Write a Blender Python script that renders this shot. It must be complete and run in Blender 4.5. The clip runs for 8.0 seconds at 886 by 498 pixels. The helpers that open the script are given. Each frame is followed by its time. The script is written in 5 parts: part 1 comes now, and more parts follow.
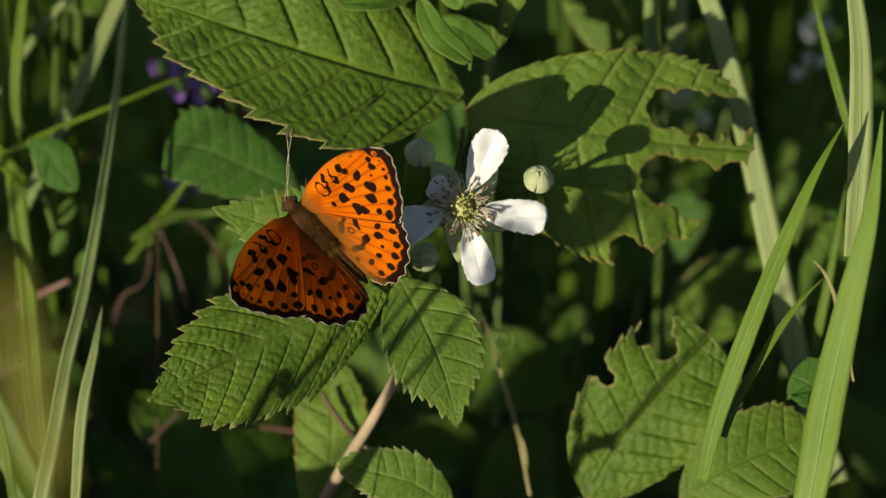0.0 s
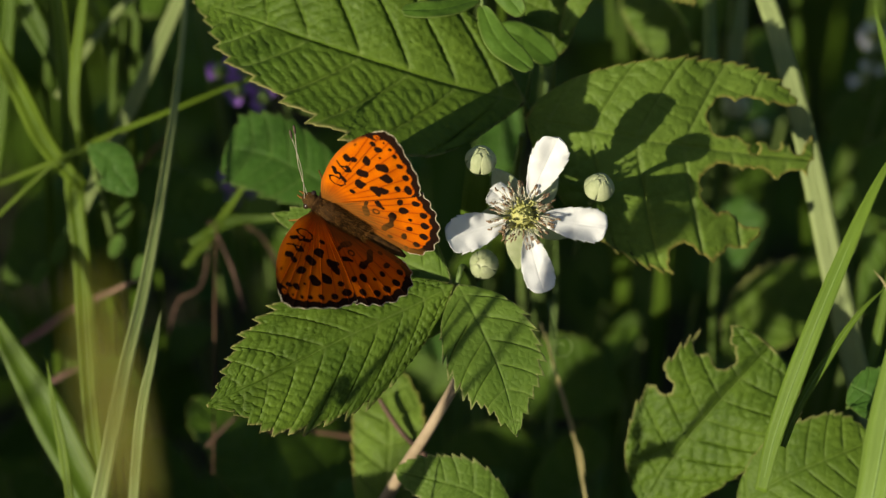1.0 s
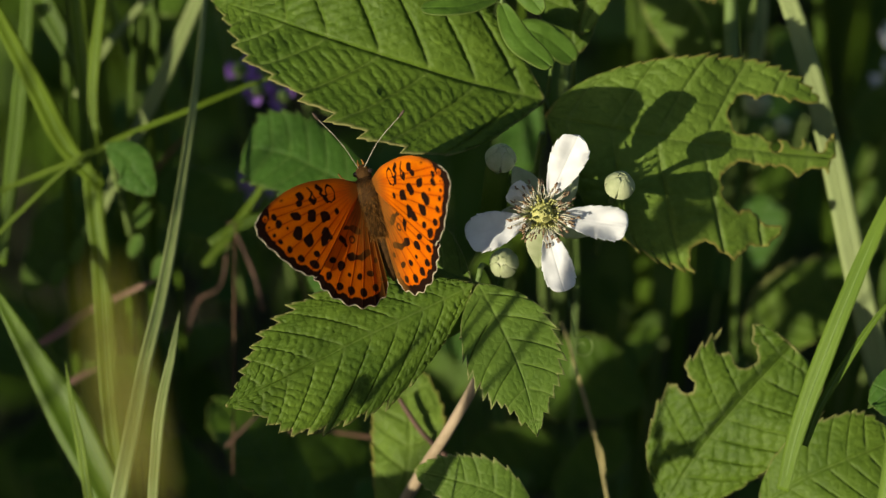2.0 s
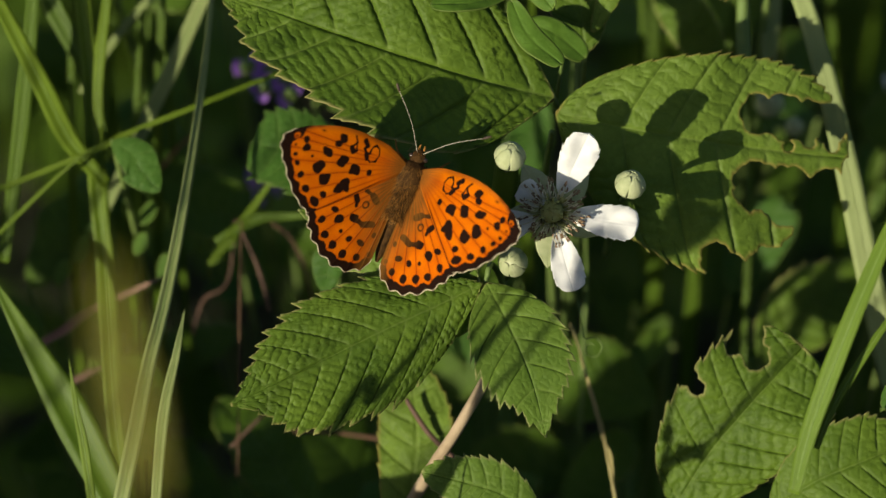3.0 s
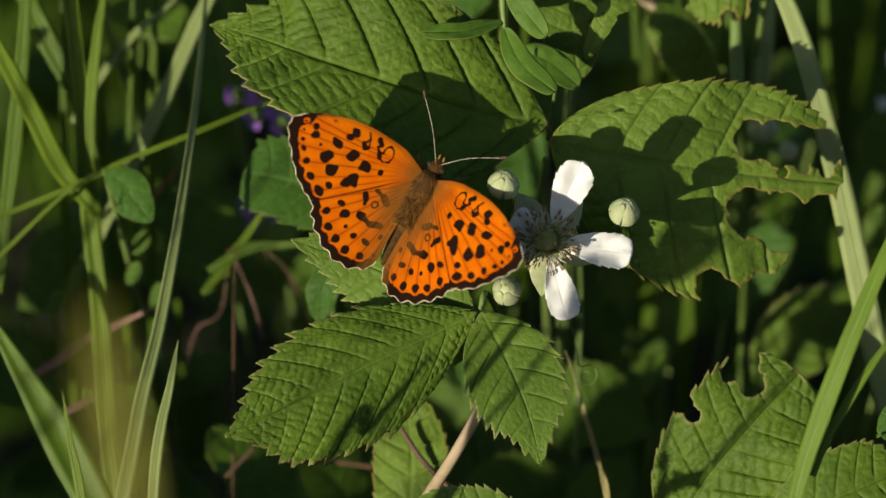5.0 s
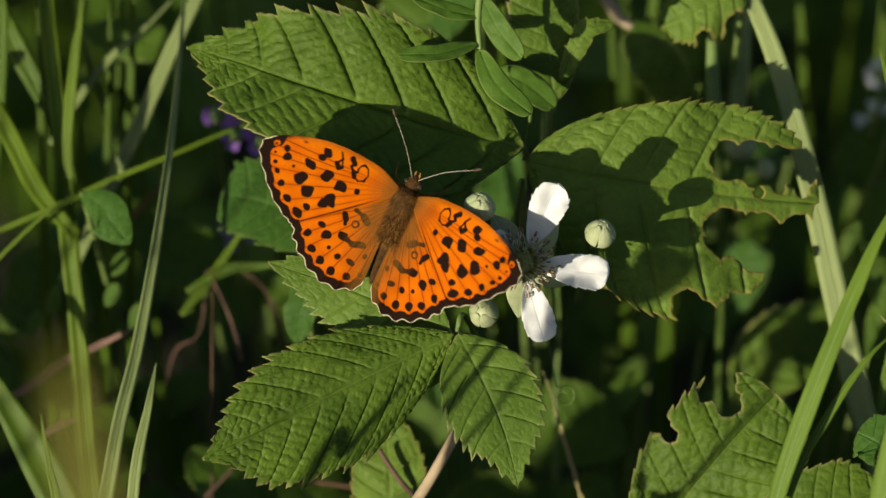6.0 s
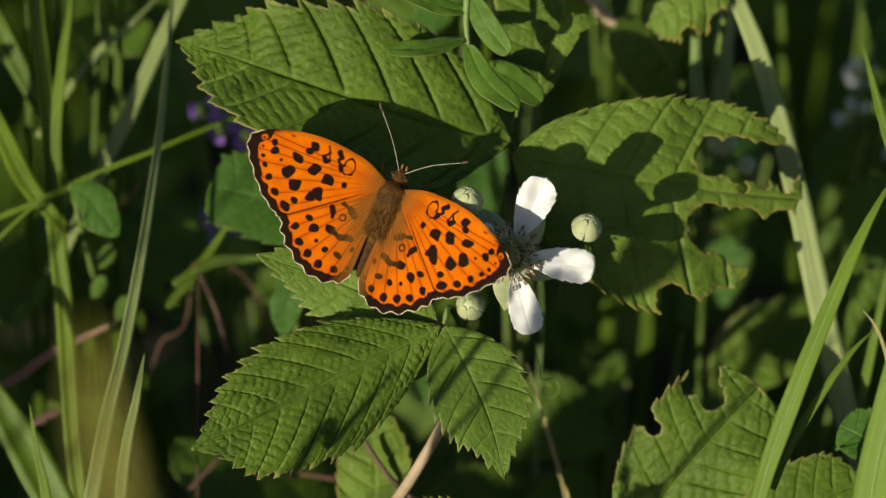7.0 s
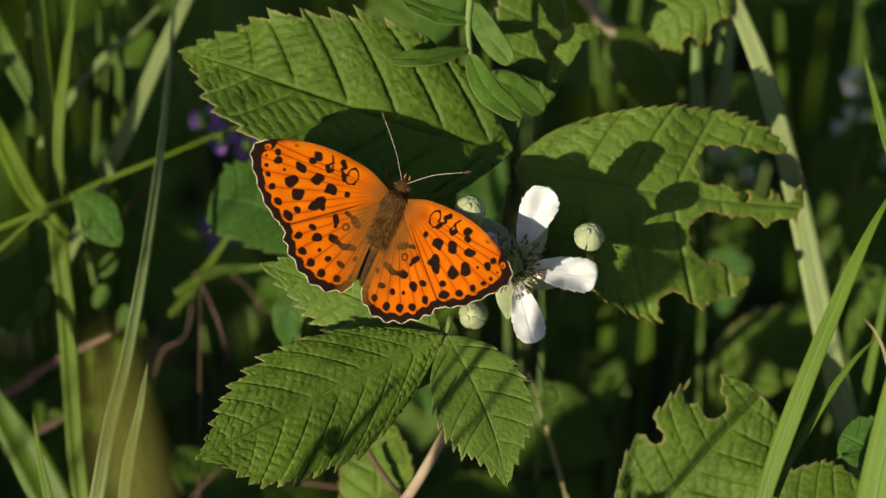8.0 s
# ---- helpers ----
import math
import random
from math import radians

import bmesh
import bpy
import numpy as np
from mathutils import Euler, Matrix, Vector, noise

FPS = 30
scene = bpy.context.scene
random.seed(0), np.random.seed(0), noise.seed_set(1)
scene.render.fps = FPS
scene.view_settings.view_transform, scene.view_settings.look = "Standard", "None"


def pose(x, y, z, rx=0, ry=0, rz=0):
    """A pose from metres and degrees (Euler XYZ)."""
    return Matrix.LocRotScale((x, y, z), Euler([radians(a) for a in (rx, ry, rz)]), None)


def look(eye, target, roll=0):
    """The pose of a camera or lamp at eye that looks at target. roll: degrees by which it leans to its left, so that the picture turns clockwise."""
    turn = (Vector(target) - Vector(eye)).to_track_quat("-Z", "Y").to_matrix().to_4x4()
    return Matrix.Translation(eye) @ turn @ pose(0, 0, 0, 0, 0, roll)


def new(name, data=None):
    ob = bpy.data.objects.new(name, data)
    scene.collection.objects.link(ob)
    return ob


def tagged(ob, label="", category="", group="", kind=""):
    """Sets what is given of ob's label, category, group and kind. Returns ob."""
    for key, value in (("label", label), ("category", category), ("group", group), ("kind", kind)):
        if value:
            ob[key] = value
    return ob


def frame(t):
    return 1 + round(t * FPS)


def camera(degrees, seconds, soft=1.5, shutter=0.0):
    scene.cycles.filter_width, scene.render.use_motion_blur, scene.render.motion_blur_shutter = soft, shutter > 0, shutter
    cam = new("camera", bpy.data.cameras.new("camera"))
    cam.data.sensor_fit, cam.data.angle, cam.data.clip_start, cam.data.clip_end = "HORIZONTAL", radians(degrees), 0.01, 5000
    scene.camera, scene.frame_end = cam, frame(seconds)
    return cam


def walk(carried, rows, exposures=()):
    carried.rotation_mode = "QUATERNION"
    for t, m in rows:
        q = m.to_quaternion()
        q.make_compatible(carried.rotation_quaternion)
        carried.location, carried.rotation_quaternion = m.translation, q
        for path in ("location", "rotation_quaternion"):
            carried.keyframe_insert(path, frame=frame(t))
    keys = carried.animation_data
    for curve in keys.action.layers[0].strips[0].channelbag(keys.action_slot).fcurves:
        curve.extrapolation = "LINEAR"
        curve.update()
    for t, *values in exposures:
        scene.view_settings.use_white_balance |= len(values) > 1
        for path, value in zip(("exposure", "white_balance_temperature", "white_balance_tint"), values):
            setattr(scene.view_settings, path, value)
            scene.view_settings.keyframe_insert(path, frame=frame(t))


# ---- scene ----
# A clearing in a meadow: bramble leaves, a bramble flower and a fritillary butterfly.
cam = camera(11.5, 8.0, soft=1.4)
cam.data.dof.use_dof = True
cam.data.dof.focus_distance = 0.745
cam.data.dof.aperture_fstop = 13.0
walk(cam, [
    (0, pose(0.01192, -0.56409, 0.88162, 47.610, 0.313, 0.070)),
    (0.5, pose(0.00797, -0.56349, 0.88327, 47.643, -0.010, 0.451)),
    (1, pose(0.00657, -0.56235, 0.88291, 47.546, 0.286, 0.601)),
    (2.5, pose(0.00776, -0.55833, 0.87593, 47.685, 0.558, 0.863)),
    (3, pose(0.00699, -0.55568, 0.87253, 47.760, 0.406, 1.046)),
    (3.5, pose(0.01047, -0.55485, 0.87444, 47.791, 0.512, 1.019)),
    (4, pose(0.00915, -0.55635, 0.87504, 48.071, 0.539, 0.863)),
    (4.5, pose(0.00655, -0.55414, 0.87199, 47.962, 0.613, 0.866)),
    (6, pose(0.00981, -0.55012, 0.87747, 47.850, 0.762, 0.499)),
    (6.5, pose(0.00587, -0.55353, 0.87751, 47.915, 0.492, 0.418)),
    (7, pose(0.00348, -0.55642, 0.88007, 47.934, 0.101, 0.217)),
    (7.5, pose(0.00092, -0.55870, 0.88279, 47.950, 0.002, 0.088)),
    (8, pose(0.00000, -0.55736, 0.88185, 48.000, -0.000, 0.000)),
])

# ---- world, sun ----
SUN_DIR = Vector((0.600, 0.737, -0.313)).normalized()      # the way the sunlight goes
world = bpy.data.worlds.new("sky")
scene.world = world
world.use_nodes = True
wn = world.node_tree.nodes
sky = wn.new("ShaderNodeTexSky")
sky.sky_type = "NISHITA"
sky.sun_disc = False
sky.dust_density = 1.5
sky.ozone_density = 1.0
sky.sun_elevation = math.asin(-SUN_DIR.z)
sky.sun_rotation = math.atan2(-SUN_DIR.x, -SUN_DIR.y)
wn["Background"].inputs["Strength"].default_value = 0.078
world.node_tree.links.new(sky.outputs["Color"], wn["Background"].inputs["Color"])
sun = new("sun", bpy.data.lights.new("sun", "SUN"))
sun.data.energy = 5.0
sun.data.angle = radians(0.55)
sun.data.color = (1.0, 0.91, 0.72)
sun.matrix_world = look(Vector((0, 0, 5)) - SUN_DIR * 3, Vector((0, 0, 5)))
scene.view_settings.exposure = 0.20

# ---- the local frame of the bramble: centimetres across, up the slope of the view, and towards the viewer ----
CENTRE = Vector((0.0, 0.0, 0.38))
TILT = radians(42.0)
AX = Matrix(((1, 0, 0), (0, math.sin(TILT), -math.cos(TILT)), (0, math.cos(TILT), math.sin(TILT))))


def P(p):
    return CENTRE + AX @ Vector(p) * 0.01


def D(p):
    return (AX @ Vector(p)).normalized()


# ---- materials ----
def material(name):
    m = bpy.data.materials.new(name)
    m.use_nodes = True
    return m, m.node_tree.nodes, m.node_tree.links, m.node_tree.nodes["Principled BSDF"]


def math_node(nodes, links, op, a, b=None, clamp=False):
    n = nodes.new("ShaderNodeMath")
    n.operation, n.use_clamp = op, clamp
    for k, v in ((0, a), (1, b)):
        if v is None:
            continue
        if isinstance(v, (int, float)):
            n.inputs[k].default_value = v
        else:
            links.new(v, n.inputs[k])
    return n.outputs[0]


def mix_node(nodes, links, fac, a, b):
    n = nodes.new("ShaderNodeMix")
    n.data_type = "RGBA"
    for k, v in ((0, fac), (6, a), (7, b)):
        if isinstance(v, (int, float)):
            n.inputs[k].default_value = v
        elif isinstance(v, tuple):
            n.inputs[k].default_value = (*v, 1.0)
        else:
            links.new(v, n.inputs[k])
    return n.outputs[2]


def noise_node(nodes, links, scale, detail=4.0, rough=0.55):
    co = nodes.new("ShaderNodeTexCoord")
    n = nodes.new("ShaderNodeTexNoise")
    n.inputs["Scale"].default_value, n.inputs["Detail"].default_value = scale, detail
    n.inputs["Roughness"].default_value = rough
    links.new(co.outputs["Object"], n.inputs["Vector"])
    return n.outputs["Fac"]


def ramp_node(nodes, links, fac, lo, hi):
    n = nodes.new("ShaderNodeMapRange")
    n.inputs["From Min"].default_value, n.inputs["From Max"].default_value = lo, hi
    links.new(fac, n.inputs["Value"])
    return n.outputs[0]


def translucent(m, nodes, links, bsdf, color, amount):
    tr = nodes.new("ShaderNodeBsdfTranslucent")
    if isinstance(color, tuple):
        tr.inputs["Color"].default_value = (*color, 1)
    else:
        links.new(color, tr.inputs["Color"])
    mx = nodes.new("ShaderNodeMixShader")
    mx.inputs[0].default_value = amount
    links.new(bsdf.outputs[0], mx.inputs[1])
    links.new(tr.outputs[0], mx.inputs[2])
    links.new(mx.outputs[0], nodes["Material Output"].inputs["Surface"])


def leaf_material(name, dark, light, rim=(0.30, 0.26, 0.10), veins=1.0, rough=0.56, trans=0.22, bump=0.4, rim_amount=0.75):
    """A bramble leaf: blotched green, paler veins, fine net of cells, a dry pale rim. The leaf's own map: u along the midrib, v across."""
    m, nodes, links, bsdf = material(name)
    uv = nodes.new("ShaderNodeUVMap")
    sep = nodes.new("ShaderNodeSeparateXYZ")
    links.new(uv.outputs[0], sep.inputs[0])
    along, across = sep.outputs[0], sep.outputs[1]
    q = math_node(nodes, links, "ABSOLUTE", math_node(nodes, links, "SUBTRACT", math_node(nodes, links, "MULTIPLY", across, 2.0), 1.0))
    blotch = ramp_node(nodes, links, noise_node(nodes, links, 90.0), 0.3, 0.7)
    fine = noise_node(nodes, links, 900.0, 3.0)
    base = mix_node(nodes, links, blotch, dark, light)
    base = mix_node(nodes, links, math_node(nodes, links, "MULTIPLY", ramp_node(nodes, links, fine, 0.45, 0.75), 0.3), base, tuple(min(1, c * 1.5) for c in light))
    # lateral veins and the midrib
    fr = math_node(nodes, links, "FRACT", math_node(nodes, links, "MULTIPLY", along, veins))
    d = math_node(nodes, links, "ABSOLUTE", math_node(nodes, links, "SUBTRACT", fr, 0.5))
    line = ramp_node(nodes, links, d, 0.075, 0.02)
    mid = ramp_node(nodes, links, q, 0.028, 0.012)
    vein = math_node(nodes, links, "MAXIMUM", math_node(nodes, links, "MULTIPLY", line, 0.22), math_node(nodes, links, "MULTIPLY", mid, 0.20))
    base = mix_node(nodes, links, vein, base, (0.20, 0.26, 0.07))
    at = nodes.new("ShaderNodeAttribute")
    at.attribute_name = "dry"
    edge = math_node(nodes, links, "MULTIPLY", at.outputs["Fac"], rim_amount)
    base = mix_node(nodes, links, edge, base, rim)
    links.new(base, bsdf.inputs["Base Color"])
    bsdf.inputs["Roughness"].default_value = rough
    bsdf.inputs["Specular IOR Level"].default_value = 0.18
    vor = nodes.new("ShaderNodeTexVoronoi")
    vor.feature = "DISTANCE_TO_EDGE"
    vor.inputs["Scale"].default_value = 620.0
    co = nodes.new("ShaderNodeTexCoord")
    links.new(co.outputs["Object"], vor.inputs["Vector"])
    cells = ramp_node(nodes, links, vor.outputs["Distance"], 0.0, 0.25)
    hgt = math_node(nodes, links, "ADD", math_node(nodes, links, "MULTIPLY", cells, 0.8), math_node(nodes, links, "MULTIPLY", fine, 0.6))
    b = nodes.new("ShaderNodeBump")
    b.inputs["Strength"].default_value, b.inputs["Distance"].default_value = bump, 0.00022
    links.new(hgt, b.inputs["Height"])
    links.new(b.outputs[0], bsdf.inputs["Normal"])
    translucent(m, nodes, links, bsdf, mix_node(nodes, links, 0.6, base, (0.16, 0.30, 0.02)), trans)
    return m


def grass_material(name, dark, light, rough=0.42, trans=0.2, streak=60.0):
    """Grass: long fine streaks along the blade."""
    m, nodes, links, bsdf = material(name)
    uv = nodes.new("ShaderNodeUVMap")
    mp = nodes.new("ShaderNodeMapping")
    mp.inputs["Scale"].default_value = (3.0, streak, 1.0)
    links.new(uv.outputs[0], mp.inputs["Vector"])
    n = nodes.new("ShaderNodeTexNoise")
    n.inputs["Scale"].default_value, n.inputs["Detail"].default_value = 1.0, 3.0
    links.new(mp.outputs[0], n.inputs["Vector"])
    st = ramp_node(nodes, links, n.outputs["Fac"], 0.3, 0.7)
    blot = ramp_node(nodes, links, noise_node(nodes, links, 40.0), 0.35, 0.65)
    f = math_node(nodes, links, "ADD", math_node(nodes, links, "MULTIPLY", st, 0.6), math_node(nodes, links, "MULTIPLY", blot, 0.4))
    base = mix_node(nodes, links, f, dark, light)
    links.new(base, bsdf.inputs["Base Color"])
    bsdf.inputs["Roughness"].default_value = rough
    bsdf.inputs["Specular IOR Level"].default_value = 0.18
    b = nodes.new("ShaderNodeBump")
    b.inputs["Strength"].default_value, b.inputs["Distance"].default_value = 0.35, 0.0002
    links.new(n.outputs["Fac"], b.inputs["Height"])
    links.new(b.outputs[0], bsdf.inputs["Normal"])
    translucent(m, nodes, links, bsdf, base, trans)
    return m


def plain_material(name, dark, light, scale=300.0, rough=0.6, trans=0.0, bump=0.3, dist=0.0002, spec=0.4):
    m, nodes, links, bsdf = material(name)
    n1 = noise_node(nodes, links, scale)
    n2 = noise_node(nodes, links, scale * 0.17)
    f = math_node(nodes, links, "ADD", math_node(nodes, links, "MULTIPLY", n1, 0.5), math_node(nodes, links, "MULTIPLY", n2, 0.5))
    base = mix_node(nodes, links, ramp_node(nodes, links, f, 0.35, 0.65), dark, light)
    links.new(base, bsdf.inputs["Base Color"])
    bsdf.inputs["Roughness"].default_value = rough
    bsdf.inputs["Specular IOR Level"].default_value = spec
    b = nodes.new("ShaderNodeBump")
    b.inputs["Strength"].default_value, b.inputs["Distance"].default_value = bump, dist
    links.new(n1, b.inputs["Height"])
    links.new(b.outputs[0], bsdf.inputs["Normal"])
    if trans:
        translucent(m, nodes, links, bsdf, base, trans)
    return m


def wing_material(name):
    """Wing scales: the pattern lies in the mesh's colour layer, the fine scale dust in the noise."""
    m, nodes, links, bsdf = material(name)
    at = nodes.new("ShaderNodeAttribute")
    at.attribute_name = "pattern"
    dust = ramp_node(nodes, links, noise_node(nodes, links, 3500.0, 2.0), 0.3, 0.7)
    wash = ramp_node(nodes, links, noise_node(nodes, links, 350.0, 3.0), 0.3, 0.7)
    f = math_node(nodes, links, "ADD", math_node(nodes, links, "MULTIPLY", dust, 0.12), math_node(nodes, links, "MULTIPLY", wash, 0.14))
    base = mix_node(nodes, links, f, at.outputs["Color"], (0.02, 0.005, 0.001))
    links.new(base, bsdf.inputs["Base Color"])
    bsdf.inputs["Roughness"].default_value = 0.62
    bsdf.inputs["Specular IOR Level"].default_value = 0.015
    b = nodes.new("ShaderNodeBump")
    b.inputs["Strength"].default_value, b.inputs["Distance"].default_value = 0.3, 0.00006
    links.new(dust, b.inputs["Height"])
    links.new(b.outputs[0], bsdf.inputs["Normal"])
    translucent(m, nodes, links, bsdf, base, 0.025)
    return m


M_LEAF = leaf_material("bramble_leaf_green", (0.056, 0.104, 0.009), (0.108, 0.176, 0.017))
M_LEAF_YOUNG = leaf_material("young_bramble_leaf_green", (0.072, 0.130, 0.014), (0.128, 0.206, 0.028), rim=(0.36, 0.34, 0.14))
M_LEAF_EATEN = leaf_material("eaten_leaf_green", (0.082, 0.140, 0.014), (0.145, 0.225, 0.030), rim=(0.30, 0.22, 0.06), trans=0.26)
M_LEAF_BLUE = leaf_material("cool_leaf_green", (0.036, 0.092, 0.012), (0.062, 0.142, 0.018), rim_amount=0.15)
# Darker copy of the bramble leaf green, with the thicket's shade in it.
M_LEAF_SHADE = leaf_material("shaded_leaf_green", (0.044, 0.088, 0.007), (0.082, 0.150, 0.013), rim_amount=0.2)
M_VETCH = leaf_material("vetch_green", (0.058, 0.124, 0.012), (0.100, 0.190, 0.022), veins=0.0, rim_amount=0.2, bump=0.2, trans=0.3)
M_GRASS_PALE = grass_material("pale_grass", (0.19, 0.24, 0.08), (0.32, 0.385, 0.145), rough=0.45)
M_GRASS = grass_material("fresh_grass", (0.085, 0.150, 0.012), (0.150, 0.238, 0.028))
M_GRASS_SOFT = grass_material("soft_green_grass", (0.110, 0.180, 0.024), (0.190, 0.285, 0.050))
M_GRASS_MID = grass_material("dull_grass", (0.085, 0.140, 0.008), (0.150, 0.228, 0.018))
# Darker grass green: the shade among the stems is put into this colour.
M_GRASS_SHADE = grass_material("shaded_meadow_grass", (0.050, 0.098, 0.007), (0.11, 0.18, 0.016))
M_RIB = grass_material("pale_midrib", (0.16, 0.26, 0.06), (0.26, 0.36, 0.11))
M_STRAW = grass_material("dry_straw", (0.26, 0.22, 0.08), (0.44, 0.38, 0.17), trans=0.1)
M_OLIVE = grass_material("olive_sheath", (0.105, 0.108, 0.005), (0.165, 0.155, 0.009))
M_PETAL = plain_material("white_petal", (0.76, 0.77, 0.75), (0.86, 0.86, 0.84), 500.0, 0.5, 0.3, 0.25, 0.0003, 0.3)
M_BUD = plain_material("cream_bud", (0.36, 0.40, 0.20), (0.56, 0.58, 0.36), 500.0, 0.6, 0.1)
M_SEPAL = plain_material("felted_sepal", (0.29, 0.34, 0.16), (0.43, 0.46, 0.26), 700.0, 0.8, 0.1)
M_PISTIL = plain_material("yellow_green_pistil", (0.32, 0.34, 0.09), (0.48, 0.46, 0.17), 900.0, 0.6)
M_FILAMENT = plain_material("pale_filament", (0.68, 0.64, 0.46), (0.82, 0.78, 0.62), 900.0, 0.6, 0.35)
M_ANTHER = plain_material("brown_anther", (0.16, 0.095, 0.05), (0.30, 0.20, 0.11), 900.0, 0.7)
M_STALK = plain_material("green_stalk", (0.09, 0.15, 0.03), (0.17, 0.24, 0.06), 250.0, 0.6, 0.0)
M_REDSTALK = plain_material("reddish_stalk", (0.075, 0.04, 0.025), (0.14, 0.075, 0.045), 250.0, 0.65)
M_TWIG = plain_material("pale_dry_twig", (0.24, 0.17, 0.10), (0.42, 0.33, 0.21), 200.0, 0.75)
M_BROWN = plain_material("brown_dead_stem", (0.075, 0.036, 0.018), (0.13, 0.07, 0.035), 200.0, 0.75)
M_PINK = plain_material("pinkish_bract", (0.20, 0.11, 0.085), (0.34, 0.21, 0.15), 250.0, 0.7, 0.15)
M_RUST = plain_material("rusty_dead_leaf", (0.17, 0.085, 0.03), (0.26, 0.14, 0.05), 250.0, 0.7, 0.15)
M_PURPLE = plain_material("violet_petal", (0.26, 0.09, 0.46), (0.46, 0.24, 0.72), 300.0, 0.5, 0.3)
M_SOIL = plain_material("dark_mossy_soil", (0.020, 0.016, 0.009), (0.045, 0.055, 0.018), 40.0, 0.9, 0.0, 1.0, 0.01)
M_WING = wing_material("wing_scales")
M_FUR = plain_material("brown_fur", (0.022, 0.011, 0.004), (0.082, 0.040, 0.010), 1200.0, 0.85, 0.0, 0.8, 0.0003, 0.1)
M_FUR_RED = plain_material("rusty_fur", (0.14, 0.062, 0.012), (0.29, 0.14, 0.030), 1200.0, 0.85, 0.0, 0.6, 0.0003, 0.1)
M_EYE = plain_material("dark_eye", (0.02, 0.014, 0.008), (0.05, 0.03, 0.02), 500.0, 0.2)
M_ANTENNA = plain_material("pale_antenna", (0.26, 0.22, 0.14), (0.48, 0.44, 0.32), 800.0, 0.6)
M_CLUB = plain_material("dark_antenna_club", (0.03, 0.02, 0.01), (0.08, 0.05, 0.03), 800.0, 0.6)


# ---- building blocks ----
def thing(name, base, label, category, group="", kind=""):
    """An empty at the base of a thing, which carries its parts."""
    ob = new(name)
    ob.empty_display_size = 0.01
    ob.location = P(base)
    return tagged(ob, label, category, group, kind)


def origin_of(ob):
    v = Vector((0, 0, 0))
    while ob is not None:
        v += ob.location
        ob = ob.parent
    return v


def part(name, bm, mat, parent, label="", smooth=True, thick=0.0):
    """Links a bmesh, built in world metres, as one mesh under a thing or a part."""
    me = bpy.data.meshes.new(name)
    if parent is not None:
        off = origin_of(parent)
        for v in bm.verts:
            v.co -= off
    bm.to_mesh(me)
    bm.free()
    me.materials.append(mat)
    if smooth:
        me.polygons.foreach_set("use_smooth", [True] * len(me.polygons))
    ob = new(name, me)
    ob.parent = parent
    if thick:
        so = ob.modifiers.new("thickness", "SOLIDIFY")
        so.thickness, so.offset = thick, -1.0
    if label:
        ob["label"] = label
    return ob


def spline(pts, n):
    """n + 1 points on a smooth curve through pts, and its tangents."""
    pts = [Vector(p) for p in pts]
    if len(pts) == 2:
        pts = [pts[0], pts[0].lerp(pts[1], 0.5), pts[1]]
    ext = [pts[0] * 2 - pts[1]] + pts + [pts[-1] * 2 - pts[-2]]
    out = []
    for i in range(n + 1):
        x = i / n * (len(pts) - 1)
        k = min(int(x), len(pts) - 2)
        f = x - k
        a, b, c, d = ext[k:k + 4]
        out.append(0.5 * ((2 * b) + (c - a) * f + (2 * a - 5 * b + 4 * c - d) * f * f + (3 * b - a - 3 * c + d) * f ** 3))
    tan = [(out[min(i + 1, n)] - out[max(i - 1, 0)]).normalized() for i in range(n + 1)]
    return out, tan


def tube(pts, radii, sides=8, n=24, bm=None, world=True):
    """A tapering rod along a smooth curve; points in the local frame (cm) and radii in mm."""
    bm = bm or bmesh.new()
    co, tan = spline([P(p) for p in pts] if world else pts, n)
    ref = Vector((0.31, 0.52, 0.79))
    rings = []
    for i in range(n + 1):
        s = i / n * (len(radii) - 1)
        k = min(int(s), len(radii) - 2)
        r = (radii[k] + (radii[k + 1] - radii[k]) * (s - k)) * 0.001
        a = tan[i].cross(ref).normalized()
        b = tan[i].cross(a)
        rings.append([bm.verts.new(co[i] + (a * math.cos(t) + b * math.sin(t)) * r) for t in (2 * math.pi * j / sides for j in range(sides))])
    for r0, r1 in zip(rings, rings[1:]):
        for j in range(sides):
            bm.faces.new((r0[j], r0[(j + 1) % sides], r1[(j + 1) % sides], r1[j]))
    bm.faces.new(rings[0][::-1])
    bm.faces.new(rings[-1])
    return bm


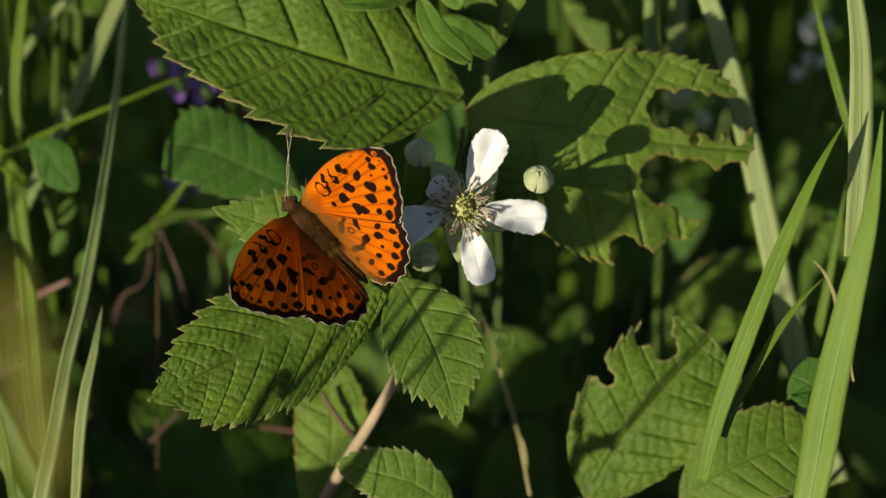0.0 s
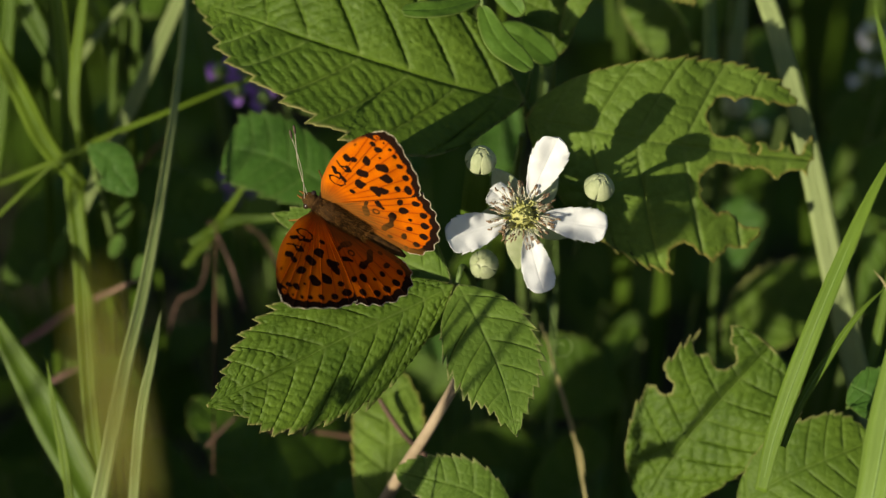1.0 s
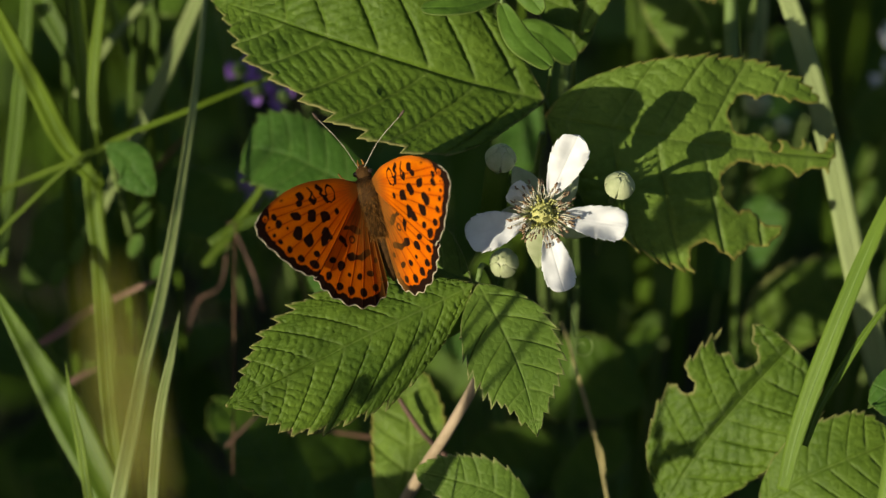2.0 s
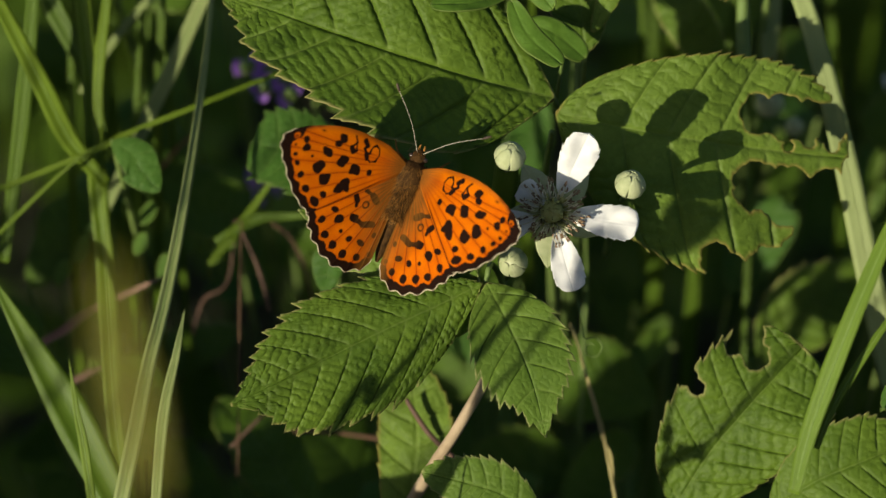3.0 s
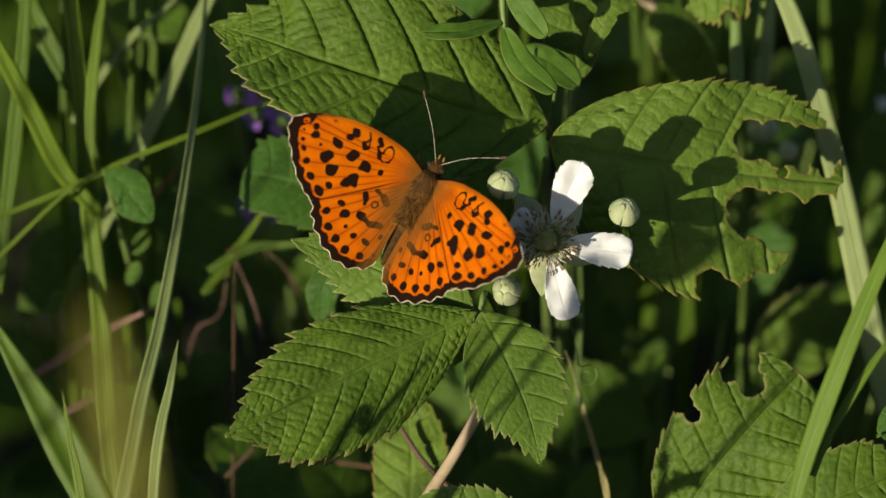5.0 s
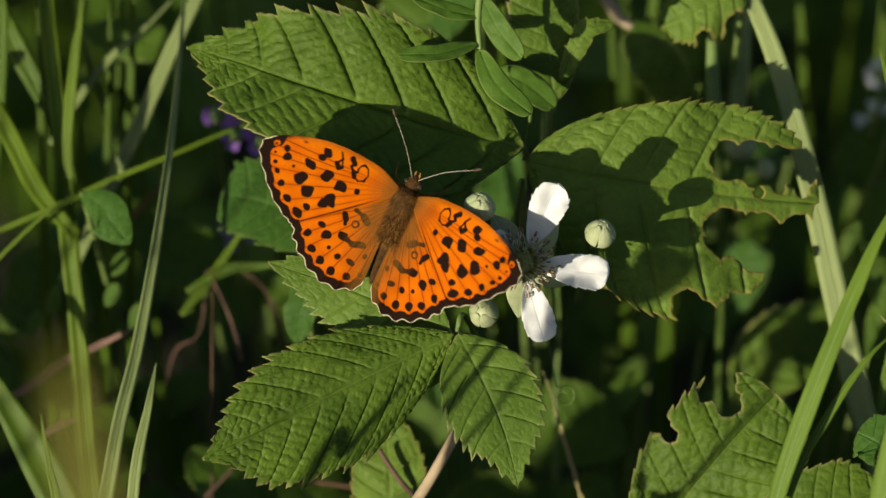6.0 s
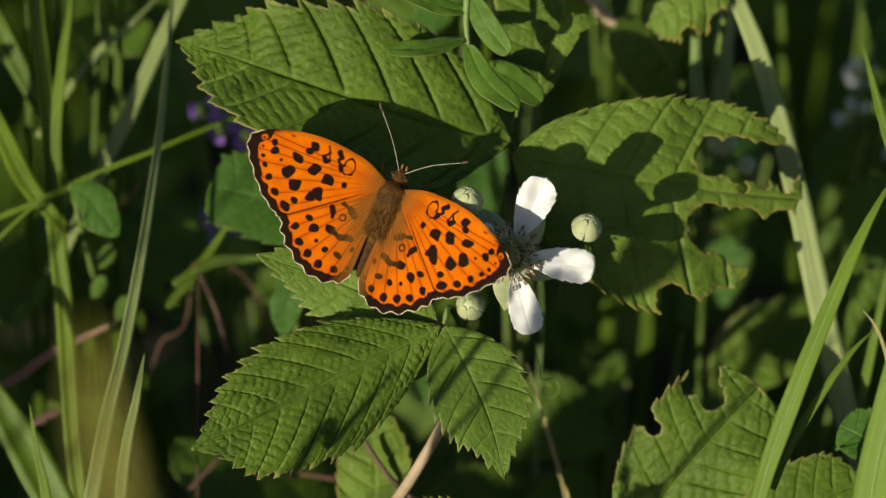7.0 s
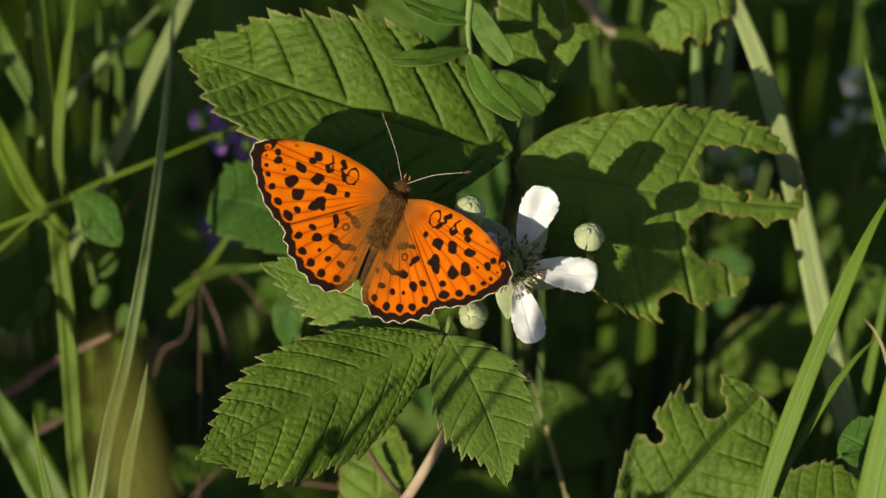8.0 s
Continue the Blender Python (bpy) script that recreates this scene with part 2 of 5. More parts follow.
def grass_blade(pts, width, facing=(0, 0, 1), keel=0.25, n=40, taper=1.0, twist=0.0, bm=None, root=0.55):
    """A grass leaf: closed, keeled strip, broad in the middle, tapering to its tip; width in mm."""
    bm = bm or bmesh.new()
    uvl = bm.loops.layers.uv.verify()
    co, tan = spline([P(p) for p in pts], n)
    nrm = D(facing)
    rows = []
    for i in range(n + 1):
        s = i / n
        w = width * 0.0005 * (root + (1 - root) * min(1, s * 3)) * (1 - s ** 2.2 * taper) + 0.00004
        up = (Matrix.Rotation(radians(twist) * s, 3, tan[i]) @ nrm)
        side = tan[i].cross(up).normalized()
        up = side.cross(tan[i])
        row = []
        for q in (-1, -0.5, 0, 0.5, 1):
            row.append(bm.verts.new(co[i] + side * q * w + up * (abs(q) - 0.5) * keel * w))
        for q in (0.9, 0, -0.9):
            row.append(bm.verts.new(co[i] + side * q * w + up * ((abs(q) - 0.5) * keel * w - 0.00018 - 0.06 * w)))
        rows.append(row)
    m = len(rows[0])
    for i in range(n):
        for j in range(m):
            j2 = (j + 1) % m
            f = bm.faces.new((rows[i][j], rows[i][j2], rows[i + 1][j2], rows[i + 1][j]))
            v0, v1 = (j / 4, (j + 1) / 4) if j < 4 else (0.5, 0.6)
            for lp, u in zip(f.loops, ((i / n, v0), (i / n, v1), ((i + 1) / n, v1), ((i + 1) / n, v0))):
                lp[uvl].uv = u
    bm.faces.new(rows[0][::-1])
    bm.faces.new(rows[-1])
    return bm


def leaf_blade(pts, facing, wl, wr, nl=130, nw=30, shape=(0.50, 0.75), teeth=13, tooth=0.10, sweep=0.55, veins=9, relief=0.05,
               fold=0.10, arch=-0.12, wave=0.05, seed=0, bites=(), cup=0.0, crinkle=1.0, fold2=None, sweep2=None, rung=0.0018):
    """A leaf: pts run along the midrib (cm), wl and wr are the half widths (mm), shape the exponents of its outline at base and tip.
    Teeth stand on the margin and lean to the tip; the lateral veins are sunk and the blade swells between them. bites: discs
    (u, v, radius) in the local frame that are eaten away, their rims ragged."""
    bm = bmesh.new()
    uvl = bm.loops.layers.uv.verify()
    dry = bm.verts.layers.float.new("dry")
    co, tan = spline([P(p) for p in pts], nl)
    nrm = D(facing)
    p0, p1 = shape
    sm = p0 / (p0 + p1)
    top = sm ** p0 * (1 - sm) ** p1
    rng = random.Random(seed)
    size = sum((b - a).length for a, b in zip(co, co[1:]))
    jit = [rng.uniform(0.7, 1.25) for _ in range(400)]
    rows = []
    for i in range(nl + 1):
        s = i / nl
        prof = (max(s, 1e-5) ** p0) * (max(1 - s, 1e-5) ** p1) / top
        side = tan[i].cross(nrm).normalized()
        up = side.cross(tan[i])
        row = []
        for j in range(-nw, nw + 1):
            q = j / nw
            a = abs(q)
            big = (wl if j < 0 else wr) * 0.001
            w = big * prof
            x = s * teeth + (0.37 if j < 0 else 0.0)
            k, f = int(x), x % 1.0
            sub = (f * 2.6) % 1.0
            saw = (0.85 * f ** 1.5 + 0.15 * sub ** 1.4) * jit[k + (200 if j < 0 else 0)]
            env = min(1, s * 6) * min(1, (1 - s) * 9) * (0.45 + 0.55 * prof)
            edge = a ** 7 * tooth * big * env * (saw - 0.4)
            reach = a * w + edge
            fwd = (sweep if j >= 0 or sweep2 is None else sweep2) * a ** 1.15 * w * min(1.0, (1 - s) * 2.6) ** 0.8 + a ** 7 * tooth * big * env * saw * 1.0
            fr = (s * veins) % 1.0 - 0.5
            groove = math.exp(-(fr / 0.055) ** 2)
            pil = math.cos(math.pi * fr) ** 2
            h = relief * big * (0.10 * math.cos(2 * math.pi * (fr + 0.5)) - groove * 0.95) * min(1, a * 4) * (1 - a ** 5 * 0.5) * min(1, prof * 1.3)
            h -= relief * big * 0.75 * math.exp(-(a / 0.028) ** 2) * min(1, s * 5)
            # small swellings between the cross veins
            nz = noise.noise(Vector((s * 9.0, q * 5.0, seed + 3.1)))
            sw = sweep if j >= 0 or sweep2 is None else sweep2
            lat = ((s * size + fwd) * sw + a * w) / math.sqrt(1 + sw * sw)
            run = lat / rung + nz * 0.5 + int(s * veins + 0.5) * 0.37 + 0.22 * noise.noise(Vector((s * 31.0, q * 17.0, seed)))
            h -= crinkle * relief * big * (0.30 + 0.2 * nz) * (1 - abs(math.sin(math.pi * run))) ** 2 * (1 - groove) * min(1, a * 5)
            h += crinkle * relief * big * 0.12 * noise.noise(Vector((s * 22.0, q * 13.0, seed * 1.7)))
            h += (fold if j >= 0 or fold2 is None else fold2) * a * w + arch * a * a * w + cup * big * (s - 0.4) ** 2
            h += wave * big * a * noise.noise(Vector((s * 4.2, (3 if j > 0 else 0) + q, seed + 0.5)))
            row.append(bm.verts.new(co[i] + side * math.copysign(reach, q) + tan[i] * fwd + up * h))
        rows.append(row)
    gone = []
    inv = AX.inverted()
    n2 = 2 * nw
    for i in range(nl):
        for j in range(n2):
            quad = (rows[i][j], rows[i + 1][j], rows[i + 1][j + 1], rows[i][j + 1])
            f = bm.faces.new(quad)
            va, vb = i / nl * veins, (i + 1) / nl * veins
            us = ((va, j / n2), (vb, j / n2), (vb, (j + 1) / n2), (va, (j + 1) / n2))
            for lp, u in zip(f.loops, us):
                lp[uvl].uv = u
            if bites:
                c = inv @ (f.calc_center_median() - CENTRE) * 100
                for bu, bv, br in bites:
                    dx, dy = c.x - bu, c.y - bv
                    rr = br * (1 + 0.16 * noise.noise(Vector((math.atan2(dy, dx) * 2.2, bu * 3, bv * 3))) + 0.12 * noise.noise(Vector((c.x * 6, c.y * 6, 0.7))))
                    if dx * dx + dy * dy < rr * rr:
                        gone.append(f)
                        break
    if gone:
        bmesh.ops.delete(bm, geom=gone, context="FACES")
        # only the piece on the stalk stays
        left, best = set(bm.faces), []
        while left:
            todo, piece = [left.pop()], []
            while todo:
                f = todo.pop()
                piece.append(f)
                for e in f.edges:
                    for g in e.link_faces:
                        if g in left:
                            left.remove(g)
                            todo.append(g)
            best.append(piece)
        best.sort(key=len)
        for piece in best[:-1]:
            bmesh.ops.delete(bm, geom=piece, context="FACES")
        # soften the stepped cut
        rim = [v for v in bm.verts if v.is_boundary]
        for _ in range(2):
            moved = []
            for v in rim:
                near = [e.other_vert(v).co for e in v.link_edges if e.is_boundary]
                uvq = v.link_loops[0][uvl].uv.y
                if len(near) == 2 and 0.01 < uvq < 0.99:
                    moved.append((v, v.co.lerp((near[0] + near[1]) * 0.5, 0.6)))
            for v, c in moved:
                v.co = c
        loose = [v for v in bm.verts if not v.link_faces]
        bmesh.ops.delete(bm, geom=loose, context="VERTS")
    for v in bm.verts:
        if v.is_boundary:
            v[dry] = 1.0
            for e in v.link_edges:
                o = e.other_vert(v)
                if not o.is_boundary:
                    o[dry] = max(o[dry], 0.35)
    return bm


def ball(center, radii, axis=(0, 0, 1), segs=16, rings=10, bm=None, world=True, bumpy=0.0, seed=0):
    """A rounded, slightly uneven body; centre in the local frame (cm), radii in mm, the last along the axis."""
    bm = bm or bmesh.new()
    ax = D(axis) if world else Vector(axis).normalized()
    turn = ax.to_track_quat("Z", "Y").to_matrix()
    c0 = P(center) if world else Vector(center)
    grid = []
    for i in range(rings + 1):
        th = math.pi * i / rings
        ring = []
        for j in range(segs):
            ph = 2 * math.pi * j / segs
            d = Vector((math.sin(th) * math.cos(ph), math.sin(th) * math.sin(ph), math.cos(th)))
            k = 1 + bumpy * noise.noise(d * 3 + Vector((seed, 0, 0)))
            ring.append(bm.verts.new(c0 + turn @ Vector((d.x * radii[0], d.y * radii[1], d.z * radii[2])) * 0.001 * k))
        grid.append(ring)
    for i in range(rings):
        for j in range(segs):
            f = (grid[i][j], grid[i + 1][j], grid[i + 1][(j + 1) % segs], grid[i][(j + 1) % segs])
            bm.faces.new(f)
    bmesh.ops.remove_doubles(bm, verts=bm.verts[:], dist=1e-7)
    return bm


# ---- the ground ----
def ground():
    bm = bmesh.new()
    n = 60
    grid = []
    for i in range(n + 1):
        row = []
        for j in range(n + 1):
            x, y = ((k / n * 2 - 1) for k in (i, j))
            x, y = math.copysign(abs(x) ** 4, x) * 900, math.copysign(abs(y) ** 4, y) * 900
            z = 0.012 * noise.noise(Vector((x * 6, y * 6, 0))) + 0.03 * noise.noise(Vector((x, y, 4)))
            row.append(bm.verts.new((x, y, z if abs(x) + abs(y) < 30 else 0.0)))
        grid.append(row)
    for i in range(n):
        for j in range(n):
            bm.faces.new((grid[i][j], grid[i + 1][j], grid[i + 1][j + 1], grid[i][j + 1]))
    ob = part("ground", bm, M_SOIL, None)
    tagged(ob, "dark shaded meadow soil under the plants", "ground", kind="structure")


ground()


# ---- bramble leaves ----
def trifoliate_leaf():
    t = thing("bramble_leaf", (0.04, -1.46, -0.30), "fresh green bramble leaf of three toothed leaflets", "leaf", "bramble leaves")
    part("leaflet", leaf_blade([(0.01, -1.48, -0.20), (-0.85, -1.90, 0.00), (-1.95, -2.42, 0.30), (-3.13, -3.02, 0.60), (-4.17, -3.53, 0.80)], (-0.15, 0.1, 1), 11.8, 10.4,
         nl=190, nw=40, teeth=12, veins=10, seed=2, fold=0.10, arch=-0.16, shape=(0.44, 1.0), tooth=0.14, relief=0.045, sweep=1.15, fold2=-0.2, crinkle=2.5, rung=0.0014), M_LEAF, t, "large lower leaflet, deeply veined", thick=0.00022)
    part("leaflet", leaf_blade([(0.08, -1.48, -0.20), (0.37, -2.00, 0.10), (0.66, -2.60, 0.30), (0.90, -3.24, 0.40), (1.10, -4.05, 0.40)], (0.1, 0.1, 1), 8.2, 8.4,
         teeth=10, veins=6, crinkle=0.5, seed=5, fold=0.12, arch=-0.12, shape=(0.36, 1.0), tooth=0.19, relief=0.04, sweep=0.72), M_LEAF_YOUNG, t, "smooth young leaflet with sharp teeth", thick=0.00022)
    part("leaflet", leaf_blade([(-0.04, -1.44, -0.30), (-0.91, -1.08, -0.60), (-1.89, -0.69, -0.80), (-3.15, -0.26, -0.80)], (0, 0.1, 1), 7.6, 9.0,
         teeth=12, veins=8, seed=8, shape=(0.45, 1.0), tooth=0.2, sweep=0.7, relief=0.04), M_LEAF_YOUNG, t, thick=0.00022)
    part("petiole", tube([(0.06, -1.46, -0.30), (0.16, -1.16, -0.60), (0.36, -1.59, -3.00), (0.54, -2.76, -8.00), (0.68, -5.60, -20.00)], [0.45, 0.5, 0.6, 0.9, 1.3]), M_STALK, t, "thin green leaf stalk")
    part("stipule", leaf_blade([(-0.15, -1.56, -0.20), (-0.27, -1.93, -0.50), (-0.45, -2.42, -0.80)], (0, 0, 1), 2.6, 2.6, nl=40, nw=8, teeth=1, tooth=0.0, veins=3), M_LEAF_YOUNG, t)


def broad_leaf():
    t = thing("bramble_leaf", (1.20, 1.75, -2.40), "broad dark green bramble leaf with deep parallel veins", "leaf", "bramble leaves")
    part("blade", leaf_blade([(1.22, 1.71, -1.75), (-0.04, 1.99, -1.35), (-1.36, 2.38, -1.10), (-2.78, 2.85, -1.15), (-3.83, 3.23, -1.70), (-4.62, 3.47, -2.20)], (0.0, 0.05, 1), 14.5, 16.8,
         nl=180, nw=40, teeth=11, veins=8, seed=11, shape=(0.20, 1.10), tooth=0.13, relief=0.072, fold=0.02, fold2=0.50, arch=-0.08, sweep=0.85, sweep2=1.0, crinkle=1.3), M_LEAF, t, thick=0.00025)
    part("petiole", tube([(1.20, 1.74, -2.40), (1.42, 1.12, -3.40), (1.54, -0.41, -7.00), (1.65, -3.03, -16.00), (1.56, -6.19, -30.00)], [0.5, 0.6, 0.8, 1.0, 1.3]), M_STALK, t)


def eaten_leaf():
    t = thing("bramble_leaf", (1.21, 1.11, -2.60), "bramble leaf eaten ragged by insects, browned edges", "leaf", "bramble leaves")
    part("blade", leaf_blade([(1.25, 1.45, -1.85), (2.40, 1.22, -1.68), (3.60, 1.02, -1.72), (4.90, 0.86, -2.10), (6.35, 0.72, -2.60)], (-0.10, 0.02, 1), 15.8, 23.0,
         nl=200, nw=56, teeth=19, veins=6, seed=17, shape=(0.46, 0.40), tooth=0.075, relief=0.032, crinkle=1.7, rung=0.0026, sweep=0.35, sweep2=0.40, fold=0.04, arch=-0.10, wave=0.12,
         bites=((4.76, 1.47, 0.34), (5.20, 1.43, 0.40), (5.61, 1.36, 0.36), (6.02, 1.33, 0.36), (6.42, 1.58, 0.40), (4.75, 0.23, 0.43), (5.29, 0.06, 0.51), (4.45, 0.33, 0.16), (5.89, -0.39, 0.59), (5.69, -1.03, 0.54),
                (4.03, -1.03, 0.27), (4.26, -1.32, 0.39), (2.97, -1.47, 0.41), (6.55, 0.55, 0.30), (5.95, 0.10, 0.42), (4.92, -1.25, 0.42), (3.55, -1.75, 0.38), (5.28, 0.92, 0.10), (5.66, 0.98, 0.10),
                (6.05, 0.93, 0.12), (5.05, 2.62, 0.20))), M_LEAF_EATEN, t, thick=0.00022)
    part("petiole", tube([(1.18, 1.15, -2.60), (1.08, 0.21, -4.00), (1.25, -1.72, -9.00), (1.45, -5.22, -22.00)], [0.5, 0.6, 0.8, 1.2]), M_STALK, t)


def bitten_leaf():
    t = thing("bramble_leaf", (3.09, -5.41, -2.40), "yellowish bramble leaf with bitten brown notches", "leaf", "bramble leaves")
    part("leaflet", leaf_blade([(3.34, -5.41, -2.40), (3.92, -4.45, -2.10), (4.65, -3.55, -1.90), (5.55, -2.56, -2.00)], (0.05, 0.1, 1), 11.5, 13.0,
         nl=150, nw=36, teeth=13, veins=8, seed=23, shape=(0.36, 0.34), tooth=0.09, relief=0.045, sweep=0.5, wave=0.18, crinkle=2.2, rung=0.0022,
         bites=((4.73, -2.72, 0.24), (3.72, -3.27, 0.14), (3.47, -3.01, 0.24), (4.59, -2.40, 0.30), (4.36, -2.56, 0.16))), M_LEAF, t, thick=0.00022)
    part("leaflet", leaf_blade([(4.99, -5.37, -1.80), (5.77, -4.86, -1.60), (6.55, -4.52, -1.60), (7.36, -4.21, -1.80)], (0.0, 0.15, 1), 8.0, 9.0,
         nl=100, nw=26, teeth=11, veins=7, seed=27, shape=(0.42, 0.5), tooth=0.10), M_LEAF, t, thick=0.00022)
    part("petiole", tube([(3.24, -5.46, -2.50), (3.24, -6.86, -6.00), (3.73, -10.48, -20.00)], [0.6, 0.8, 1.3]), M_STALK, t)


trifoliate_leaf()
broad_leaf()
eaten_leaf()
bitten_leaf()


def single_leaf(pts, wl, wr, mat, label, facing=(0, 0.15, 1), seed=0, teeth=11, bites=(), shape=(0.45, 0.6), nl=70, nw=18, veins=7, relief=0.045, stalk=True, tooth=0.10, wave=0.06):
    t = thing("bramble_leaf", pts[0], label, "leaf", "background leaves")
    part("blade", leaf_blade(pts, facing, wl, wr, nl=nl, nw=nw, teeth=teeth, seed=seed, bites=bites, shape=shape, veins=veins, relief=relief, tooth=tooth, wave=wave), mat, t, thick=0.00022)
    if stalk:
        b = pts[0]
        c = (b[0] * 0.98, b[1] - 1.5, b[2] - 3.0)
        part("petiole", tube([b, c, (c[0], c[1] - 4, c[2] - 12)], [0.4, 0.6, 1.0], sides=6, n=12), M_STALK, t)


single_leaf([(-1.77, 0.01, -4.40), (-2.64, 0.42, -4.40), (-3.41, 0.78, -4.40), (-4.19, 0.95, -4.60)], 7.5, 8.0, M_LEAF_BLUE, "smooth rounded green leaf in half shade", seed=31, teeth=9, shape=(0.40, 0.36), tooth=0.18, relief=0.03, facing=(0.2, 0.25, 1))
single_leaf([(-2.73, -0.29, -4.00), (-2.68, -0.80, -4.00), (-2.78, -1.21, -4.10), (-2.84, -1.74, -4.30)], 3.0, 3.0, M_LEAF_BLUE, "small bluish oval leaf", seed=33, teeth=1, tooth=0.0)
single_leaf([(-1.45, -6.02, -3.20), (-1.21, -4.91, -3.20), (-1.17, -3.91, -3.30), (-1.35, -2.77, -3.60)], 7.5, 6.5, M_LEAF_EATEN, "sunlit bramble leaf low in the thicket", seed=35, facing=(-0.2, -0.1, 1), wave=0.35, relief=0.08)
single_leaf([(1.03, -5.55, -0.90), (0.40, -5.10, -0.80), (-0.18, -4.91, -0.80), (-1.01, -4.72, -0.90)], 4.6, 5.0, M_LEAF_YOUNG, "toothed bramble leaf at the foot of the twig", seed=36, tooth=0.17, teeth=12)
for pts, hw, sd in (([(2.93, -2.16, -14.00), (2.58, -1.82, -14.00), (2.35, -1.53, -14.00)], 2.2, 37), ([(3.73, -2.73, -14.00), (3.38, -2.45, -14.00), (2.98, -2.33, -14.00)], 2.2, 38), ([(3.54, -2.24, -15.00), (3.31, -1.90, -15.00), (2.96, -1.72, -15.00)], 2.2, 40)):
    single_leaf(pts, hw, hw * 1.2, M_LEAF_SHADE, "small bramble leaf behind the flower, in broken light", seed=sd, facing=(-0.2, 0.1, 1), tooth=0.2, wave=0.3, nl=40, nw=10)
single_leaf([(5.22, -3.19, -9.50), (5.71, -2.49, -9.50), (6.36, -1.89, -9.50), (7.46, -1.08, -9.70)], 8, 8, M_LEAF, "narrow green leaf with faint veins", seed=39, shape=(0.6, 0.8), facing=(-0.2, -0.1, 1), relief=0.07)
single_leaf([(4.38, 2.49, -7.00), (4.01, 2.91, -7.00), (3.64, 3.38, -7.00), (3.13, 3.87, -7.30)], 4.6, 4.6, M_LEAF, "leaf in half sun among grass stems", seed=41, facing=(-0.2, -0.1, 1))
single_leaf([(5.22, 4.87, -3.95), (4.71, 4.46, -3.85), (4.20, 4.15, -3.85), (3.63, 3.88, -4.05)], 6, 5, M_LEAF_EATEN, "sunlit curled leaf with a chewed edge", seed=43, bites=((5.05, 3.86, 0.25), (4.43, 3.66, 0.14)), shape=(0.4, 0.6), relief=0.09, wave=0.35, tooth=0.2)
single_leaf([(1.75, 2.50, -2.60), (1.67, 3.29, -2.50), (1.60, 4.09, -2.50), (1.54, 5.30, -2.70)], 6.5, 6, M_LEAF, "chewed leaf with brown ragged edges", seed=45, bites=((2.29, 3.30, 0.30), (2.40, 4.17, 0.24)), shape=(0.4, 0.45))
single_leaf([(1.87, 2.89, -2.30), (2.14, 3.43, -2.20), (2.34, 3.76, -2.20), (2.79, 3.86, -2.30)], 1.9, 1.9, M_LEAF_EATEN, "shrivelled brown leaf remnant", seed=46, bites=(), teeth=7, tooth=0.25, stalk=False, wave=0.4)
single_leaf([(-3.03, -6.07, -8.00), (-3.67, -5.32, -8.00), (-4.20, -4.57, -8.00), (-5.07, -3.84, -8.30)], 8, 8, M_LEAF_SHADE, "large leaf low in the shade", seed=47, facing=(0.3, 0.8, 1), wave=0.3)
single_leaf([(-8.67, -1.72, -9.00), (-8.24, -1.07, -9.00), (-8.03, -0.53, -9.00), (-7.56, 0.12, -9.20)], 5, 5, M_LEAF_SHADE, "bluish green leaf beside the grass", seed=49, teeth=2, tooth=0.0)
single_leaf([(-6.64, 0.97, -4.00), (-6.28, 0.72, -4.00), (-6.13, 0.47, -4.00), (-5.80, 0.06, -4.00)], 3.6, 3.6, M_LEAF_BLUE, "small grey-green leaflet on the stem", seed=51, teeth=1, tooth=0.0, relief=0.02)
for pts, sd in (([(-7.60, -1.25, -7.00), (-7.48, -1.04, -7.00), (-7.37, -0.67, -7.00)], 52), ([(-6.38, -0.52, -7.00), (-6.26, -0.33, -7.00), (-6.11, -0.09, -7.00)], 53), ([(-6.49, -1.10, -7.00), (-6.38, -0.88, -7.00), (-6.30, -0.67, -7.00)], 54), ([(-6.02, -1.57, -7.00), (-5.94, -1.32, -7.00), (-5.90, -1.04, -7.00)], 56),
                ([(-7.94, -1.67, -7.00), (-7.79, -1.36, -7.00), (-7.63, -1.25, -7.00)], 58), ([(-5.16, -1.27, -8.00), (-4.97, -1.00, -8.00), (-4.68, -0.84, -8.00)], 60)):
    single_leaf(pts, 1.4, 1.5, M_VETCH, "tiny leaflet in a fleck of sun", seed=sd, teeth=1, tooth=0.0, relief=0.02, stalk=False, facing=(-0.3, -0.2, 1), nl=20, nw=6)
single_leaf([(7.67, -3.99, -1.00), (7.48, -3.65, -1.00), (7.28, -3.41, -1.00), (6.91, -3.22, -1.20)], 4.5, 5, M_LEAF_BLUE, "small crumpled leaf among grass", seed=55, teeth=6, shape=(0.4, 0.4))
single_leaf([(1.83, -5.40, -11.00), (1.06, -5.18, -11.00), (0.40, -5.29, -11.00), (-0.27, -5.73, -11.00)], 8, 8, M_LEAF_SHADE, "shaded leaf under the shoot", seed=57)
single_leaf([(3.23, -3.92, -10.00), (2.47, -3.59, -10.00), (1.92, -3.48, -10.00), (1.05, -3.26, -10.00)], 9, 9, M_LEAF_SHADE, "shaded leaf under the flower", seed=59)
single_leaf([(-7.81, -4.95, -9.00), (-7.27, -4.52, -9.00), (-6.84, -3.87, -9.00), (-6.52, -3.01, -9.00)], 10, 9, M_LEAF_SHADE, "dim leaf near the ground", facing=(0.6, 0.5, 0.9), seed=61)
single_leaf([(-8.36, -3.40, -8.00), (-8.68, -2.97, -8.00), (-9.00, -2.65, -8.00), (-9.53, -2.23, -8.00)], 9, 9, M_LEAF_SHADE, "dim leaf near the ground", facing=(0.6, 0.5, 0.9), seed=62)
